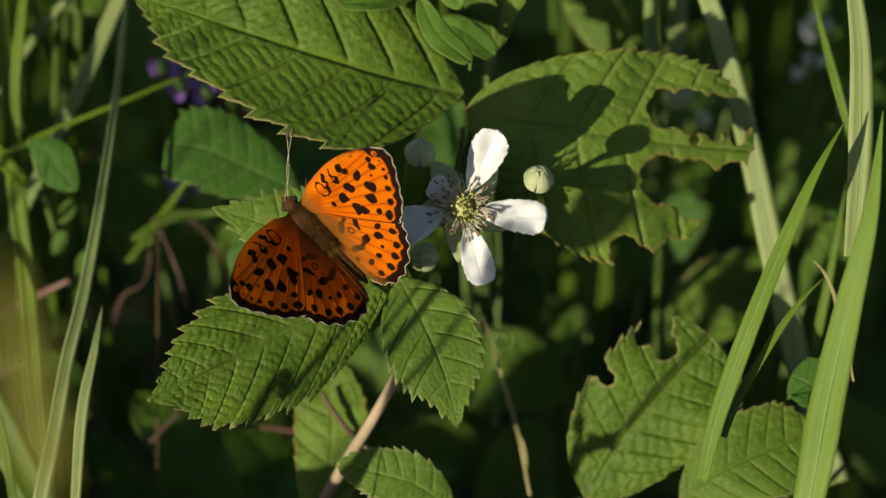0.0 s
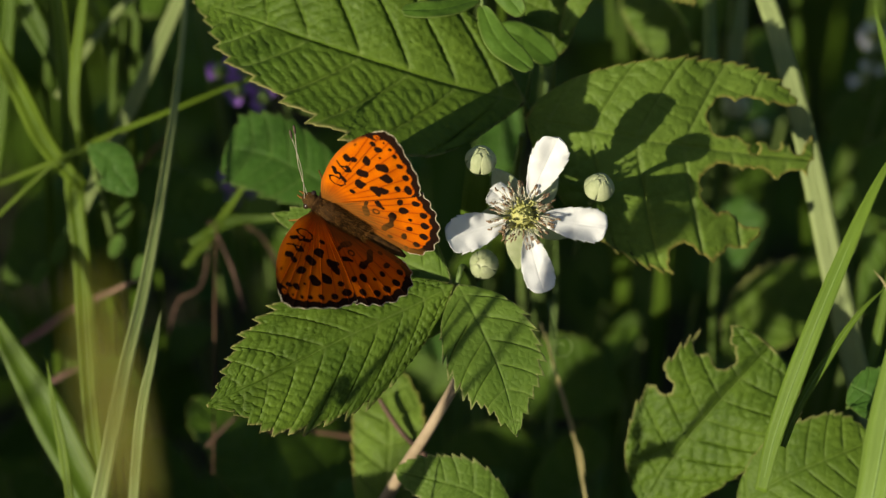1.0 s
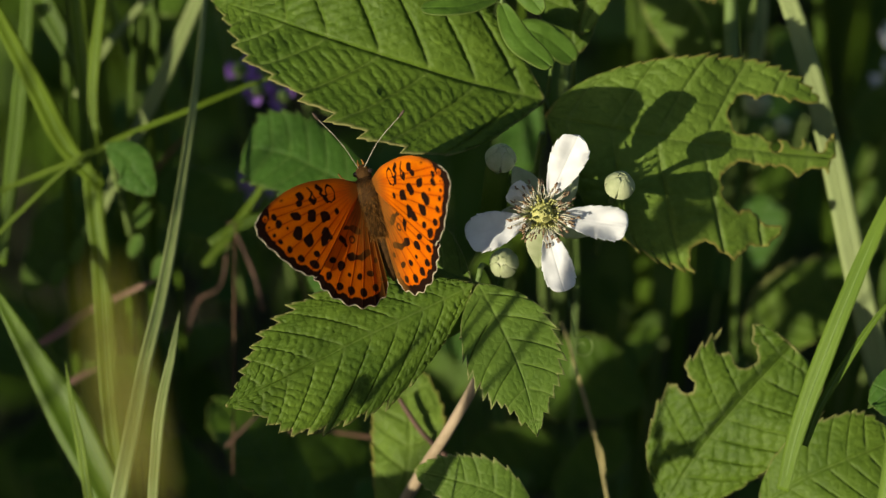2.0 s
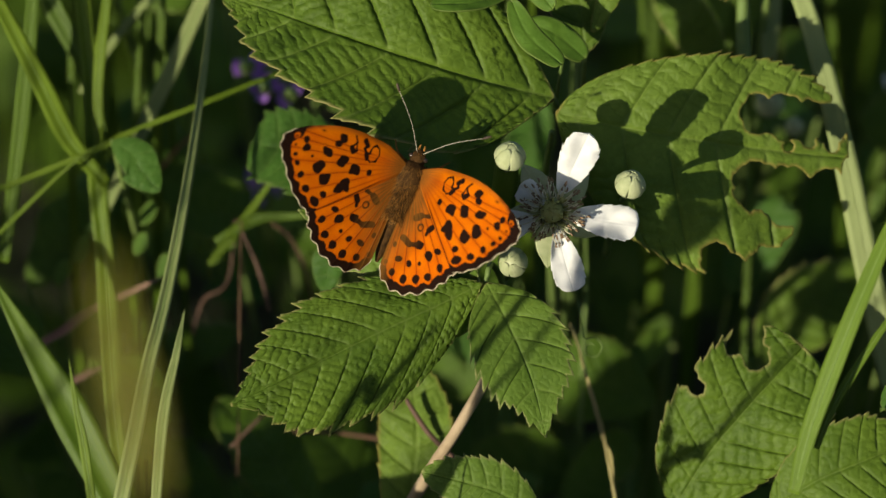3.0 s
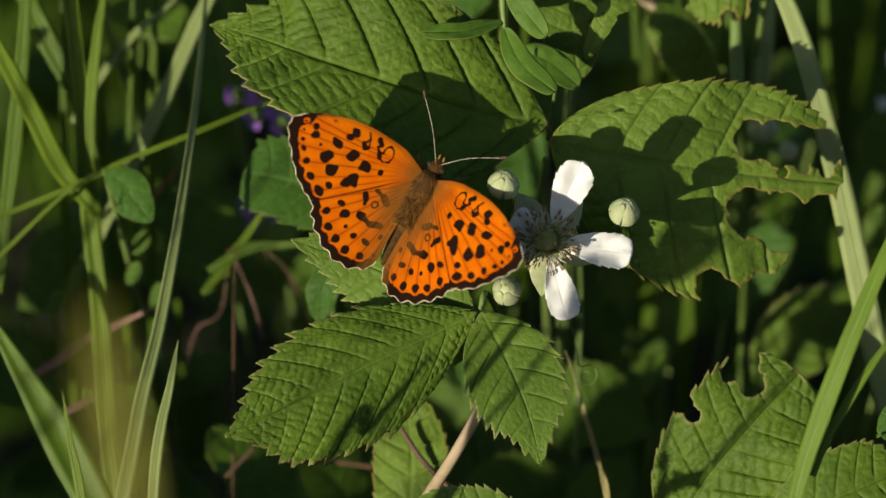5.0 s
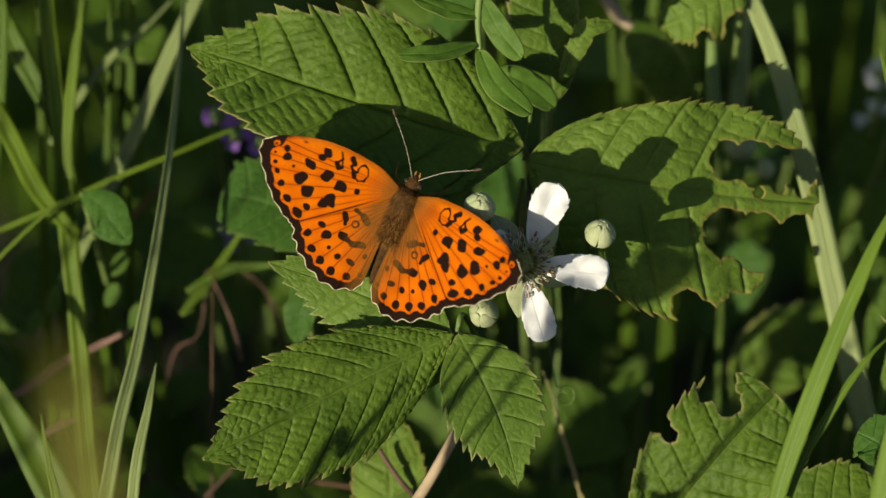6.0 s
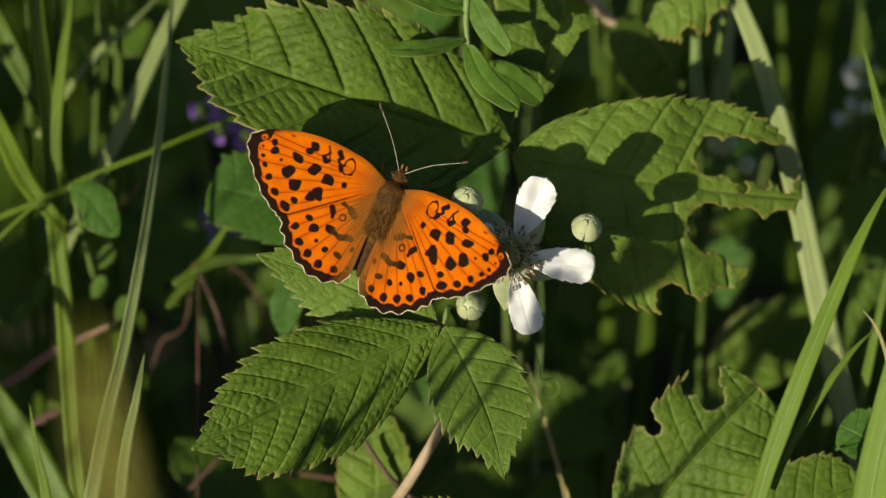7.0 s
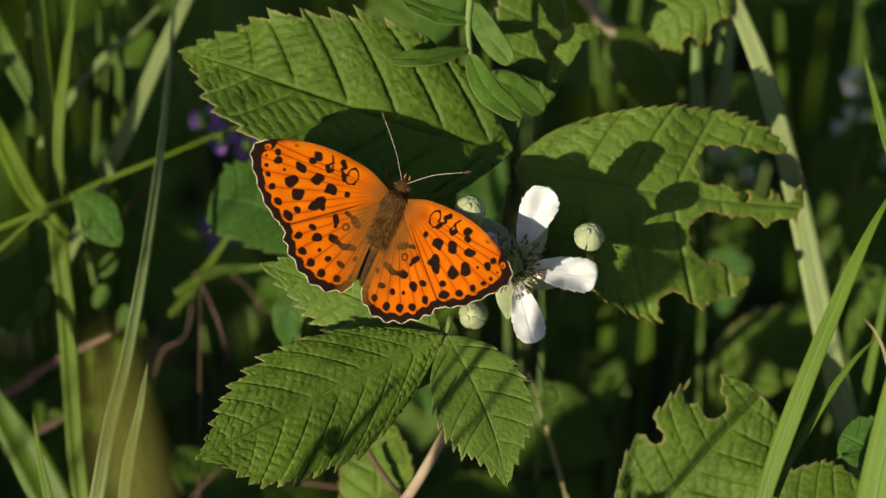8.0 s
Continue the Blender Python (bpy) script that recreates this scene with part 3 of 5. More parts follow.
single_leaf([(-1.61, -6.25, -12.00), (-2.50, -5.46, -12.00), (-2.95, -4.91, -12.00), (-3.73, -4.23, -12.00)], 11, 11, M_LEAF_SHADE, "dim leaf near the ground", facing=(0.6, 0.5, 0.9), seed=63)
single_leaf([(7.72, -0.31, -9.00), (8.05, 0.12, -9.00), (8.26, 0.44, -9.00), (8.70, 1.20, -9.00)], 8, 8, M_LEAF_SHADE, "dim leaf behind the grass", seed=64)
single_leaf([(7.63, -2.12, -8.00), (8.06, -1.69, -8.00), (8.27, -1.27, -8.00), (8.70, -0.63, -8.00)], 8, 8, M_LEAF_SHADE, "dim leaf behind the grass", seed=65)
single_leaf([(-1.45, 4.54, -9.00), (-0.69, 4.87, -9.00), (-0.15, 5.08, -9.00), (0.71, 5.41, -9.00)], 10, 10, M_LEAF_SHADE, "dim leaf behind the bramble", seed=67)


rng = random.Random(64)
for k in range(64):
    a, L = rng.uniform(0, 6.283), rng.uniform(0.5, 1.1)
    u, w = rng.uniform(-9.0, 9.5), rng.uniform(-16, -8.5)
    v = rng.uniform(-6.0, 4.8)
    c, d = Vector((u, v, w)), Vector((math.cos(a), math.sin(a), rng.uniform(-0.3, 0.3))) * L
    mat = M_LEAF_SHADE if k % 3 else M_LEAF_BLUE
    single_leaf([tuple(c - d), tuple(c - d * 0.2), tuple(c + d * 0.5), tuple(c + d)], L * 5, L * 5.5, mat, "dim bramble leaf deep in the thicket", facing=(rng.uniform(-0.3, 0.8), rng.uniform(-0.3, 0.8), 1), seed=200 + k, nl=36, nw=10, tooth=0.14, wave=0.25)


# ---- vetch ----
def vetch():
    t = thing("vetch_sprig", (0.53, 5.18, -1.00), "soft green vetch sprig with oblong leaflets", "plant")
    part("stem", tube([(0.57, 5.39, -1.20), (0.49, 4.50, -1.00), (0.44, 3.87, -1.00), (0.48, 3.28, -1.00)], [0.75, 0.7, 0.6, 0.4], sides=8), M_STALK, t)
    ls = (([(0.43, 3.92, -1.00), (-0.09, 4.03, -0.90), (-0.68, 4.26, -0.90)], 1.6), ([(0.42, 3.46, -1.00), (-0.23, 3.28, -0.70), (-0.92, 3.26, -0.70)], 1.8), ([(0.52, 4.25, -1.00), (0.78, 3.72, -0.90), (1.18, 3.20, -0.90)], 2.2),
          ([(0.46, 3.36, -1.00), (0.76, 2.74, -0.80), (1.33, 2.24, -0.70)], 2.3), ([(0.75, 3.02, -1.80), (1.24, 2.80, -1.80), (1.74, 2.40, -1.90)], 2.6), ([(0.45, 4.70, -1.00), (-0.04, 4.79, -1.00), (-0.53, 4.99, -1.00)], 1.7))
    for k, (pts, w) in enumerate(ls):
        turn = ((0.5, 0.5, 1), (0.1, 0.7, 1), (-0.5, 0.3, 1), (-0.2, 0.6, 1), (0.4, 0.1, 1), (0.6, 0.6, 0.8), (-0.3, 0.8, 1), (0.2, 0.4, 1))[k]
        part("leaflet", leaf_blade(pts, turn, w, w, nl=40, nw=8, teeth=1, tooth=0.0, veins=1, shape=(0.45, 0.36), relief=0.05, sweep=0.0, fold=0.16, arch=-0.1, wave=0.25, seed=70 + k, crinkle=0.6), M_VETCH, t, thick=0.00025)
    part("petiole", tube([(1.34, 2.32, -1.60), (1.30, 2.00, -2.40), (1.22, 1.52, -3.50)], [0.3, 0.35, 0.4], sides=6, n=10), M_STALK, t)


vetch()


# ---- bramble flower ----
FLOWER = (1.18, -0.26, 0.00)


def petal(tip, half, seed, facing=(0, 0, 1), back=0.22):
    c = Vector(FLOWER)
    tp = Vector(tip)
    base = c.lerp(tp, back)
    mid = c.lerp(tp, 0.62) + Vector(facing) * -0.05
    return leaf_blade([base, mid, tp], facing, half, half, nl=56, nw=16, teeth=7, tooth=0.10, veins=1, shape=(0.62, 0.34), relief=0.03, sweep=0.1, fold=0.10, arch=0.06,
                      wave=0.50, seed=seed, crinkle=0.8, rung=0.0025)


def flower():
    t = thing("bramble_flower", FLOWER, "white five-petalled bramble flower with many stamens", "flower")
    for tip, half, sd, fc in (((1.79, 1.06, 0.62), 3.1, 81, (-0.2, -0.35, 1)), ((2.61, -0.49, 0.20), 3.2, 82, (0.05, 0.25, 1)), ((1.55, -1.59, 0.15), 2.7, 83, (0.1, 0.25, 1)),
                              ((-0.12, -0.70, 0.34), 3.3, 84, (0.1, 0.1, 1)), ((0.62, 0.17, 0.16), 2.2, 85, (0.3, -0.3, 1))):
        part("petal", petal(tip, half, sd, fc), M_PETAL, t, thick=0.0001)
    c = Vector(FLOWER)
    for k in range(5):
        a = radians(36 + 72 * k + 14)
        d = Vector((math.cos(a), math.sin(a), 0))
        part("sepal", leaf_blade([c + d * 0.15 + Vector((0, 0, -0.22)), c + d * 0.50 + Vector((0, 0, -0.3)), c + d * 0.95 + Vector((0, 0, -0.45))], (0, 0, 1), 2.5, 2.5,
             nl=20, nw=6, teeth=1, tooth=0.0, veins=1, shape=(0.3, 0.8), relief=0.02, seed=k), M_SEPAL, t, thick=0.0002)
    part("receptacle", ball(c + Vector((0, 0, -0.12)), (2.6, 2.6, 2.2), bumpy=0.1), M_SEPAL, t)
    part("ovary", ball(c + Vector((0, 0, 0.08)), (1.9, 1.9, 1.3), bumpy=0.1), M_PISTIL, t)
    rng = random.Random(5)
    for k in range(60):
        r, a = 0.25 * math.sqrt(rng.random()), rng.uniform(0, 6.283)
        h = 0.16 + 0.12 * (1 - (r / 0.25) ** 2)
        p = c + Vector((r * math.cos(a), r * math.sin(a), 0.05))
        part("pistil", tube([p, p + Vector((r * 0.3 * math.cos(a), r * 0.3 * math.sin(a), h))], [0.24, 0.14, 0.2], 5, 4), M_PISTIL, t)
    for k in range(100):
        a = rng.uniform(0, 6.283)
        reach, h = rng.uniform(0.30, 0.62), rng.uniform(0.10, 0.30)
        d = Vector((math.cos(a), math.sin(a), 0))
        p0, p2 = c + d * 0.22, c + d * reach + Vector((0, 0, h))
        p1 = p0.lerp(p2, 0.5) + Vector((0, 0, 0.10)) + Vector((rng.uniform(-.05, .05), rng.uniform(-.05, .05), 0))
        stamen = part("stamen", tube([p0, p1, p2], [0.12, 0.09, 0.08], 4, 6), M_FILAMENT, t)
        part("anther", tube([p2 - d * 0.03, p2 + Vector((rng.uniform(-.03, .03), rng.uniform(-.03, .03), 0.03)), p2 + d * 0.04], [0.12, 0.19, 0.12], 5, 3), M_ANTHER, stamen)
    part("pedicel", tube([c + Vector((0, 0, -0.25)), (1.44, -0.68, -2.00), (1.44, -1.65, -6.00), (1.55, -3.65, -14.00)], [0.6, 0.5, 0.6, 0.8]), M_STALK, t)


flower()


def bud(center, r, axis, label):
    """A closed flower bud: overlapping sepals round a pale tip, on a short stalk."""
    c = Vector(center)
    ax = Vector(axis).normalized()
    t = thing("bramble_bud", c, label, "bud", "flower buds")
    part("corolla", ball(c, (r, r * 0.95, r * 1.18), axis, 20, 14, bumpy=0.08, seed=r), M_BUD, t)
    e1 = ax.cross(Vector((0.3, 0.2, 0.9))).normalized()
    e2 = ax.cross(e1)
    for k in range(5):
        a = 1.2566 * k + r
        d = e1 * math.cos(a) + e2 * math.sin(a)
        rc = r * 0.1
        part("sepal", leaf_blade([c - ax * rc * 1.15 + d * rc * 0.25, c - ax * rc * 0.2 + d * rc * 1.16, c + ax * rc * 0.75 + d * rc * 0.82, c + ax * rc * 1.22 + d * rc * 0.30],
             d, r * 0.62, r * 0.62, nl=18, nw=6, teeth=1, tooth=0.0, veins=1, shape=(0.35, 0.6), sweep=0.0, fold=0.0, arch=-0.35, relief=0.04, seed=k), M_SEPAL, t, thick=0.00015)
    part("pedicel", tube([c - ax * r * 0.1, c + Vector((0, -0.12, -0.8)), c + Vector((-0.2, -0.45, -3.0)), c + Vector((-0.3, -1.2, -6.0))], [0.7, 0.5, 0.5, 0.6], sides=7, n=14), M_STALK, t)


bud((2.49, 0.21, 0.20), 2.15, (0.15, 0.55, 0.8), "plump closed cream-green flower bud")
bud((0.465, 0.665, 0.55), 2.2, (0.1, 0.5, 0.8), "closed flower bud shaded by the butterfly")
bud((0.52, -1.12, -0.50), 2.1, (-0.2, 0.1, 1.0), "pale yellow-green bud below the petals")
bud((5.33, 1.87, -9.00), 2.3, (0.1, 0.3, 1.0), "blurred pale bud behind the eaten leaf")
bud((5.77, 1.41, -8.50), 1.5, (0.6, 0.2, 1.0), "small blurred bud beside the eaten leaf")
part_strip = thing("leaf_stalk", (0.28, -0.78, -1.60), "pale yellow-green flat stalk beside the flower", "stalk")
part("strap", grass_blade([(0.28, -0.78, -1.60), (0.33, -0.23, -1.20), (0.37, 0.20, -1.00), (0.41, 0.59, -0.90)], 4.4, taper=0.1), M_GRASS, part_strip)


# ---- grass ----
def grass_leaf(pts, width, mat, label, rib=True, **kw):
    b = pts[0]
    t = thing("grass_plant", b, label, "grass", "grass blades")
    part("blade", grass_blade(pts, width, **kw), mat, t)
    if width > 1.5:
        up = Vector(kw.get("facing", (0, 0, 1))).normalized() * 0.006
        lift = [Vector(p) + up - Vector((0, 0, kw.get("keel", 0.25) * width * 0.025)) for p in pts]
        if rib:
            part("midrib", tube(lift, [width * 0.03, width * 0.03, 0.03], sides=6, n=40), M_RIB, t, "paler midrib")
        else:
            part("midrib", tube(lift, [width * 0.02, width * 0.02, 0.02], sides=5, n=kw.get("n", 40)), mat, t)
    return t


grass_leaf([(7.92, -5.26, -3.90), (7.29, -3.33, -3.80), (6.79, -1.20, -3.70), (6.33, 0.92, -3.70), (5.74, 3.15, -3.80), (5.20, 4.58, -4.00), (4.85, 5.91, -4.20)], 4.9, M_GRASS_PALE, "broad pale grey-green grass blade with leaf shadows", rib=False, taper=0.65, keel=0.12, facing=(-0.1, 0, 1), root=1.0, n=70)
grass_leaf([(5.19, -4.89, 1.60), (5.44, -3.85, 1.70), (5.97, -2.34, 1.90), (6.62, -0.74, 2.00), (7.10, 0.29, 1.90), (7.60, 1.14, 1.60)], 3.7, M_GRASS, "bright green grass blade, narrowing to its tip", keel=0.4, facing=(-0.4, 0, 1), n=60)
grass_leaf([(5.57, -4.16, 1.30), (5.82, -3.49, 1.40), (6.38, -2.54, 1.50), (6.86, -1.88, 1.40), (7.29, -1.47, 1.20)], 1.7, M_GRASS, "thin bright green grass blade", keel=0.4)
grass_leaf([(6.40, -7.20, 2.80), (6.92, -4.98, 3.00), (7.20, -3.50, 3.00), (7.57, -1.84, 3.00), (7.92, -0.36, 3.00), (8.16, 1.31, 2.50)], 7.0, M_GRASS_SOFT, "broad fresh grass blade close to the viewer", keel=0.35, facing=(-0.5, 0, 1), n=60)
grass_leaf([(7.76, -1.13, 1.00), (7.90, 0.39, 1.00), (7.93, 2.29, 1.00), (7.78, 3.82, 0.80), (7.70, 4.79, 0.60)], 4.6, M_GRASS_PALE, "drooping pale green grass blade", keel=0.3)
grass_leaf([(8.07, 0.80, -2.00), (7.77, 1.89, -2.00), (7.55, 2.79, -2.20), (7.39, 3.47, -2.40)], 1.8, M_GRASS, "grass blade with a brown tip")
grass_leaf([(7.97, -3.31, -1.00), (7.69, -1.95, -1.20), (7.50, -1.46, -1.20), (7.30, -1.21, -1.20)], 0.6, M_STRAW, "thin dry straw, bent at its tip")
grass_leaf([(7.26, -3.85, -4.00), (7.57, -2.63, -4.00), (7.87, -1.21, -4.00), (8.13, 0.21, -4.00)], 2.0, M_GRASS, "green grass stem in half shade")
grass_leaf([(4.87, -3.44, -9.00), (4.90, -2.15, -9.00), (4.95, -0.85, -9.00), (4.98, 1.20, -9.00), (4.92, 3.14, -9.00), (4.81, 4.54, -9.00)], 1.3, M_GRASS_SHADE, "upright green stem in the shade")
grass_leaf([(5.20, 2.24, -7.50), (5.26, 3.40, -7.50), (5.36, 4.67, -7.50), (5.43, 5.63, -7.50)], 4.0, M_GRASS_PALE, "broad shaded pale grass blade")

grass_leaf([(-6.15, -7.59, -5.00), (-6.60, -4.31, -5.00), (-6.74, -2.66, -5.00), (-6.84, -1.22, -5.00), (-7.00, 0.22, -5.00), (-7.14, 2.07, -5.20), (-7.35, 3.73, -5.40), (-7.50, 5.19, -5.60)], 3.3, M_GRASS_MID, "stout green grass stem", taper=0.2, keel=0.6, root=0.9, n=60)
grass_leaf([(-6.83, 0.22, -4.90), (-7.46, 0.98, -4.70), (-7.88, 1.85, -4.40), (-8.30, 2.70, -4.10), (-9.00, 4.05, -3.60)], 4.0, M_GRASS_MID, "grass leaf bending away from its stem", taper=0.5, keel=0.4)
grass_leaf([(-6.60, -7.41, -1.00), (-6.02, -4.46, -1.20), (-5.78, -3.01, -1.60), (-5.54, -1.85, -2.20), (-5.31, -0.40, -2.80), (-5.13, 1.08, -3.50), (-5.01, 2.60, -4.50), (-4.90, 4.90, -5.80)], 2.7, M_GRASS_PALE, "long pale grass blade, half in shade", taper=0.85, keel=0.4, n=60, twist=40, root=1.0)
grass_leaf([(-5.66, -7.03, -1.10), (-5.50, -4.10, -1.20), (-5.27, -2.74, -1.50), (-5.16, -1.97, -1.90)], 2.2, M_GRASS_PALE, "pale grass blade with a folded edge")
grass_leaf([(-5.55, -7.10, -3.00), (-7.10, -4.10, -3.00), (-7.80, -2.90, -3.00), (-8.76, -1.29, -3.00)], 8.0, M_GRASS_SHADE, "broad dark green grass blade", rib=False, keel=0.5)
grass_leaf([(-6.47, -7.31, -2.00), (-6.88, -4.54, -2.00), (-7.04, -3.75, -2.00), (-7.18, -2.86, -2.00)], 1.8, M_GRASS_MID, "short fresh green grass blade")
grass_leaf([(-10.44, -0.60, -4.40), (-7.39, 0.64, -4.50), (-6.38, 1.13, -4.60), (-5.17, 1.63, -4.80), (-4.16, 2.07, -5.20), (-3.35, 2.37, -5.60)], 1.0, M_GRASS_MID, "thin grass stem lying across others", root=1.0, keel=0.6, taper=0.4)
grass_leaf([(-10.03, -2.03, -4.40), (-8.30, -0.30, -4.40), (-7.38, 0.57, -4.40), (-6.77, 0.98, -4.40)], 0.9, M_GRASS_MID, "thin grass stem lying across others")
grass_leaf([(-6.89, -0.40, -5.60), (-7.08, 1.15, -5.60), (-7.23, 2.91, -5.60), (-7.45, 4.78, -5.80), (-7.53, 5.63, -6.00)], 2.8, M_GRASS_MID, "upright green grass stem")
grass_leaf([(-6.94, 0.22, -5.20), (-6.99, 1.96, -5.00), (-6.86, 3.40, -5.00), (-6.76, 4.12, -5.00), (-6.70, 5.15, -5.00)], 2.2, M_GRASS_MID, "upright grass stem with a yellow sheath")
grass_leaf([(-7.52, 1.91, -7.00), (-6.99, 2.75, -7.00), (-6.36, 3.54, -7.00), (-5.73, 4.07, -7.00), (-4.78, 5.07, -7.00)], 1.6, M_GRASS_PALE, "pale bent grass blade")
grass_leaf([(-7.16, -0.62, -6.50), (-6.37, 1.11, -6.50), (-5.80, 2.31, -6.50), (-5.23, 3.63, -6.60), (-4.72, 4.74, -6.80), (-4.36, 5.70, -7.00)], 3.0, M_GRASS_PALE, "broad pale blade behind the stems", taper=0.5)
grass_leaf([(-8.67, -1.22, -5.00), (-8.36, 1.45, -5.00), (-8.16, 3.91, -5.00), (-8.26, 5.56, -5.00)], 3.4, M_GRASS_SHADE, "dark grass stem near the viewer")
grass_leaf([(-8.82, 5.45, -6.40), (-8.16, 3.96, -6.00), (-7.69, 3.03, -6.00), (-7.27, 2.20, -6.00), (-6.93, 1.15, -6.00)], 4.6, M_GRASS_SHADE, "broad dark green grass blade")
grass_leaf([(-4.93, -0.82, -6.00), (-4.20, -0.41, -6.00), (-3.58, -0.35, -6.00), (-2.75, -0.30, -6.00)], 2.4, M_GRASS_SHADE, "stalk lying across the shade")
grass_leaf([(-5.04, -1.24, -6.00), (-4.62, -0.72, -6.00), (-4.10, 0.01, -6.00), (-3.79, 0.53, -6.00)], 2.0, M_GRASS_MID, "green stalk in the shade")
grass_leaf([(-4.66, 2.82, -16.00), (-4.69, 3.99, -16.00), (-4.72, 5.15, -16.00), (-4.75, 6.09, -16.00)], 2.2, M_GRASS_SHADE, "dim upright grass stem")


rng = random.Random(77)
for k in range(16):
    u, w = rng.uniform(2.5, 12.5), rng.uniform(-19, -11)
    v, lean = rng.uniform(-3.0, 1.0), rng.uniform(-1.2, 1.6)
    grass_leaf([(u - lean * 0.3, v - 14, w - 8), (u + lean * 0.2, v, w - 0.5), (u + lean * 0.6, v + 4, w + 1.5), (u + lean, v + 9, w + 3)], rng.uniform(1.6, 3.2), M_GRASS_SHADE, "blurred meadow grass blade in the shade", rib=False, n=20)


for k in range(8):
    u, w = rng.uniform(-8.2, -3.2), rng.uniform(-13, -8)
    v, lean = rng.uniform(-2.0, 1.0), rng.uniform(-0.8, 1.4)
    grass_leaf([(u - lean * 0.3, v - 12, w - 8), (u + lean * 0.2, v, w - 0.5), (u + lean * 0.6, v + 4, w + 1.0), (u + lean, v + 9, w + 2)], rng.uniform(1.2, 2.6), M_GRASS_SHADE, "blurred green grass stem behind the others", rib=False, n=20)


def olive_sheath():
    t = thing("grass_plant", (-2.71, -3.00, 34.00), "olive-brown grass sheath close to the viewer, blurred", "grass")
    part("blade", grass_blade([(-2.71, -3.00, 34.00), (-2.89, -2.21, 34.00), (-3.05, -1.47, 34.00), (-3.13, -0.84, 34.00)], 4.2, keel=0.7, taper=0.8), M_OLIVE, t)


olive_sheath()


def stalk(name, pts, radii, mat, label, category="stalk"):
    t = thing(name, pts[0], label, category)
    part("stem", tube(pts, radii, sides=7), mat, t)
    return t


stalk("dry_twig", [(-1.45, -5.74, -3.60), (-0.83, -4.66, -2.00), (-0.48, -4.10, -1.20), (-0.19, -3.60, -0.90), (0.08, -3.12, -0.70)], [1.2, 1.1, 1.05, 1.0, 1.0], M_TWIG, "pale dry twig in the sun", "twig")
stalk("fallen_twig", [(-0.49, -4.60, -3.00), (-0.94, -4.15, -3.00), (-1.22, -3.75, -3.00), (-1.34, -3.55, -3.00)], [0.55, 0.50, 0.50, 0.39], M_REDSTALK, "reddish brown dead stem", "twig")
stalk("fallen_twig", [(-3.52, -4.31, -7.00), (-2.57, -4.36, -7.00), (-1.52, -4.52, -7.00), (-0.88, -4.62, -7.00)], [0.44, 0.44, 0.39, 0.39], M_BROWN, "brown dead stem lying across", "twig")
stalk("fallen_twig", [(-4.49, -5.09, -6.00), (-4.48, -3.32, -6.00), (-4.47, -1.55, -6.00), (-4.45, -0.41, -6.00)], [0.19, 0.19, 0.18, 0.15], M_BROWN, "thin upright brown stem", "twig")
stalk("fallen_twig", [(-3.99, -2.10, -7.00), (-4.15, -1.46, -7.00), (-4.36, -0.94, -7.00), (-4.62, -0.41, -7.00)], [0.39, 0.39, 0.33, 0.28], M_REDSTALK, "reddish stem in the shade", "twig")
stalk("fallen_twig", [(-5.48, -2.55, -8.00), (-5.27, -1.91, -8.00), (-4.84, -1.59, -8.00), (-4.68, -0.42, -8.00)], [0.33, 0.33, 0.28, 0.28], M_REDSTALK, "reddish stem in the shade", "twig")
stalk("fallen_twig", [(-3.24, -1.91, -8.00), (-3.40, -1.27, -8.00), (-3.67, -0.74, -8.00), (-4.09, -0.42, -8.00)], [0.28, 0.28, 0.28, 0.22], M_BROWN, "brown curved stem in the shade", "twig")
stalk("fallen_twig", [(-4.65, -4.60, -6.50), (-4.02, -3.97, -6.50), (-3.60, -3.65, -6.50)], [0.33, 0.33, 0.22], M_REDSTALK, "reddish stem in the shade", "twig")
stalk("fallen_twig", [(2.09, 5.34, -8.00), (2.78, 4.59, -8.00), (3.00, 4.27, -8.00), (3.26, 4.06, -8.00)], [1.3, 1.2, 1.1, 0.8], M_TWIG, "blurred pale dry stem", "twig")
stalk("herb_plant", [(1.79, -4.52, -9.00), (1.83, -2.78, -8.50), (1.88, -1.48, -8.00), (1.83, -0.41, -7.00)], [0.4, 0.4, 0.35, 0.35], M_STALK, "upright green stem behind the flower")
stalk("herb_plant", [(1.66, 1.43, -4.00), (1.68, 2.45, -4.00), (1.74, 3.26, -4.00), (1.79, 4.88, -4.00)], [0.9, 0.8, 0.8, 0.7], M_STALK, "upright green stem behind the leaves")
stalk("herb_plant", [(4.64, 2.48, -5.00), (4.62, 3.30, -5.00), (4.64, 3.91, -5.00), (4.79, 4.33, -5.00)], [1.4, 1.2, 1.0, 0.8], M_STALK, "leaf stalk in the sun")


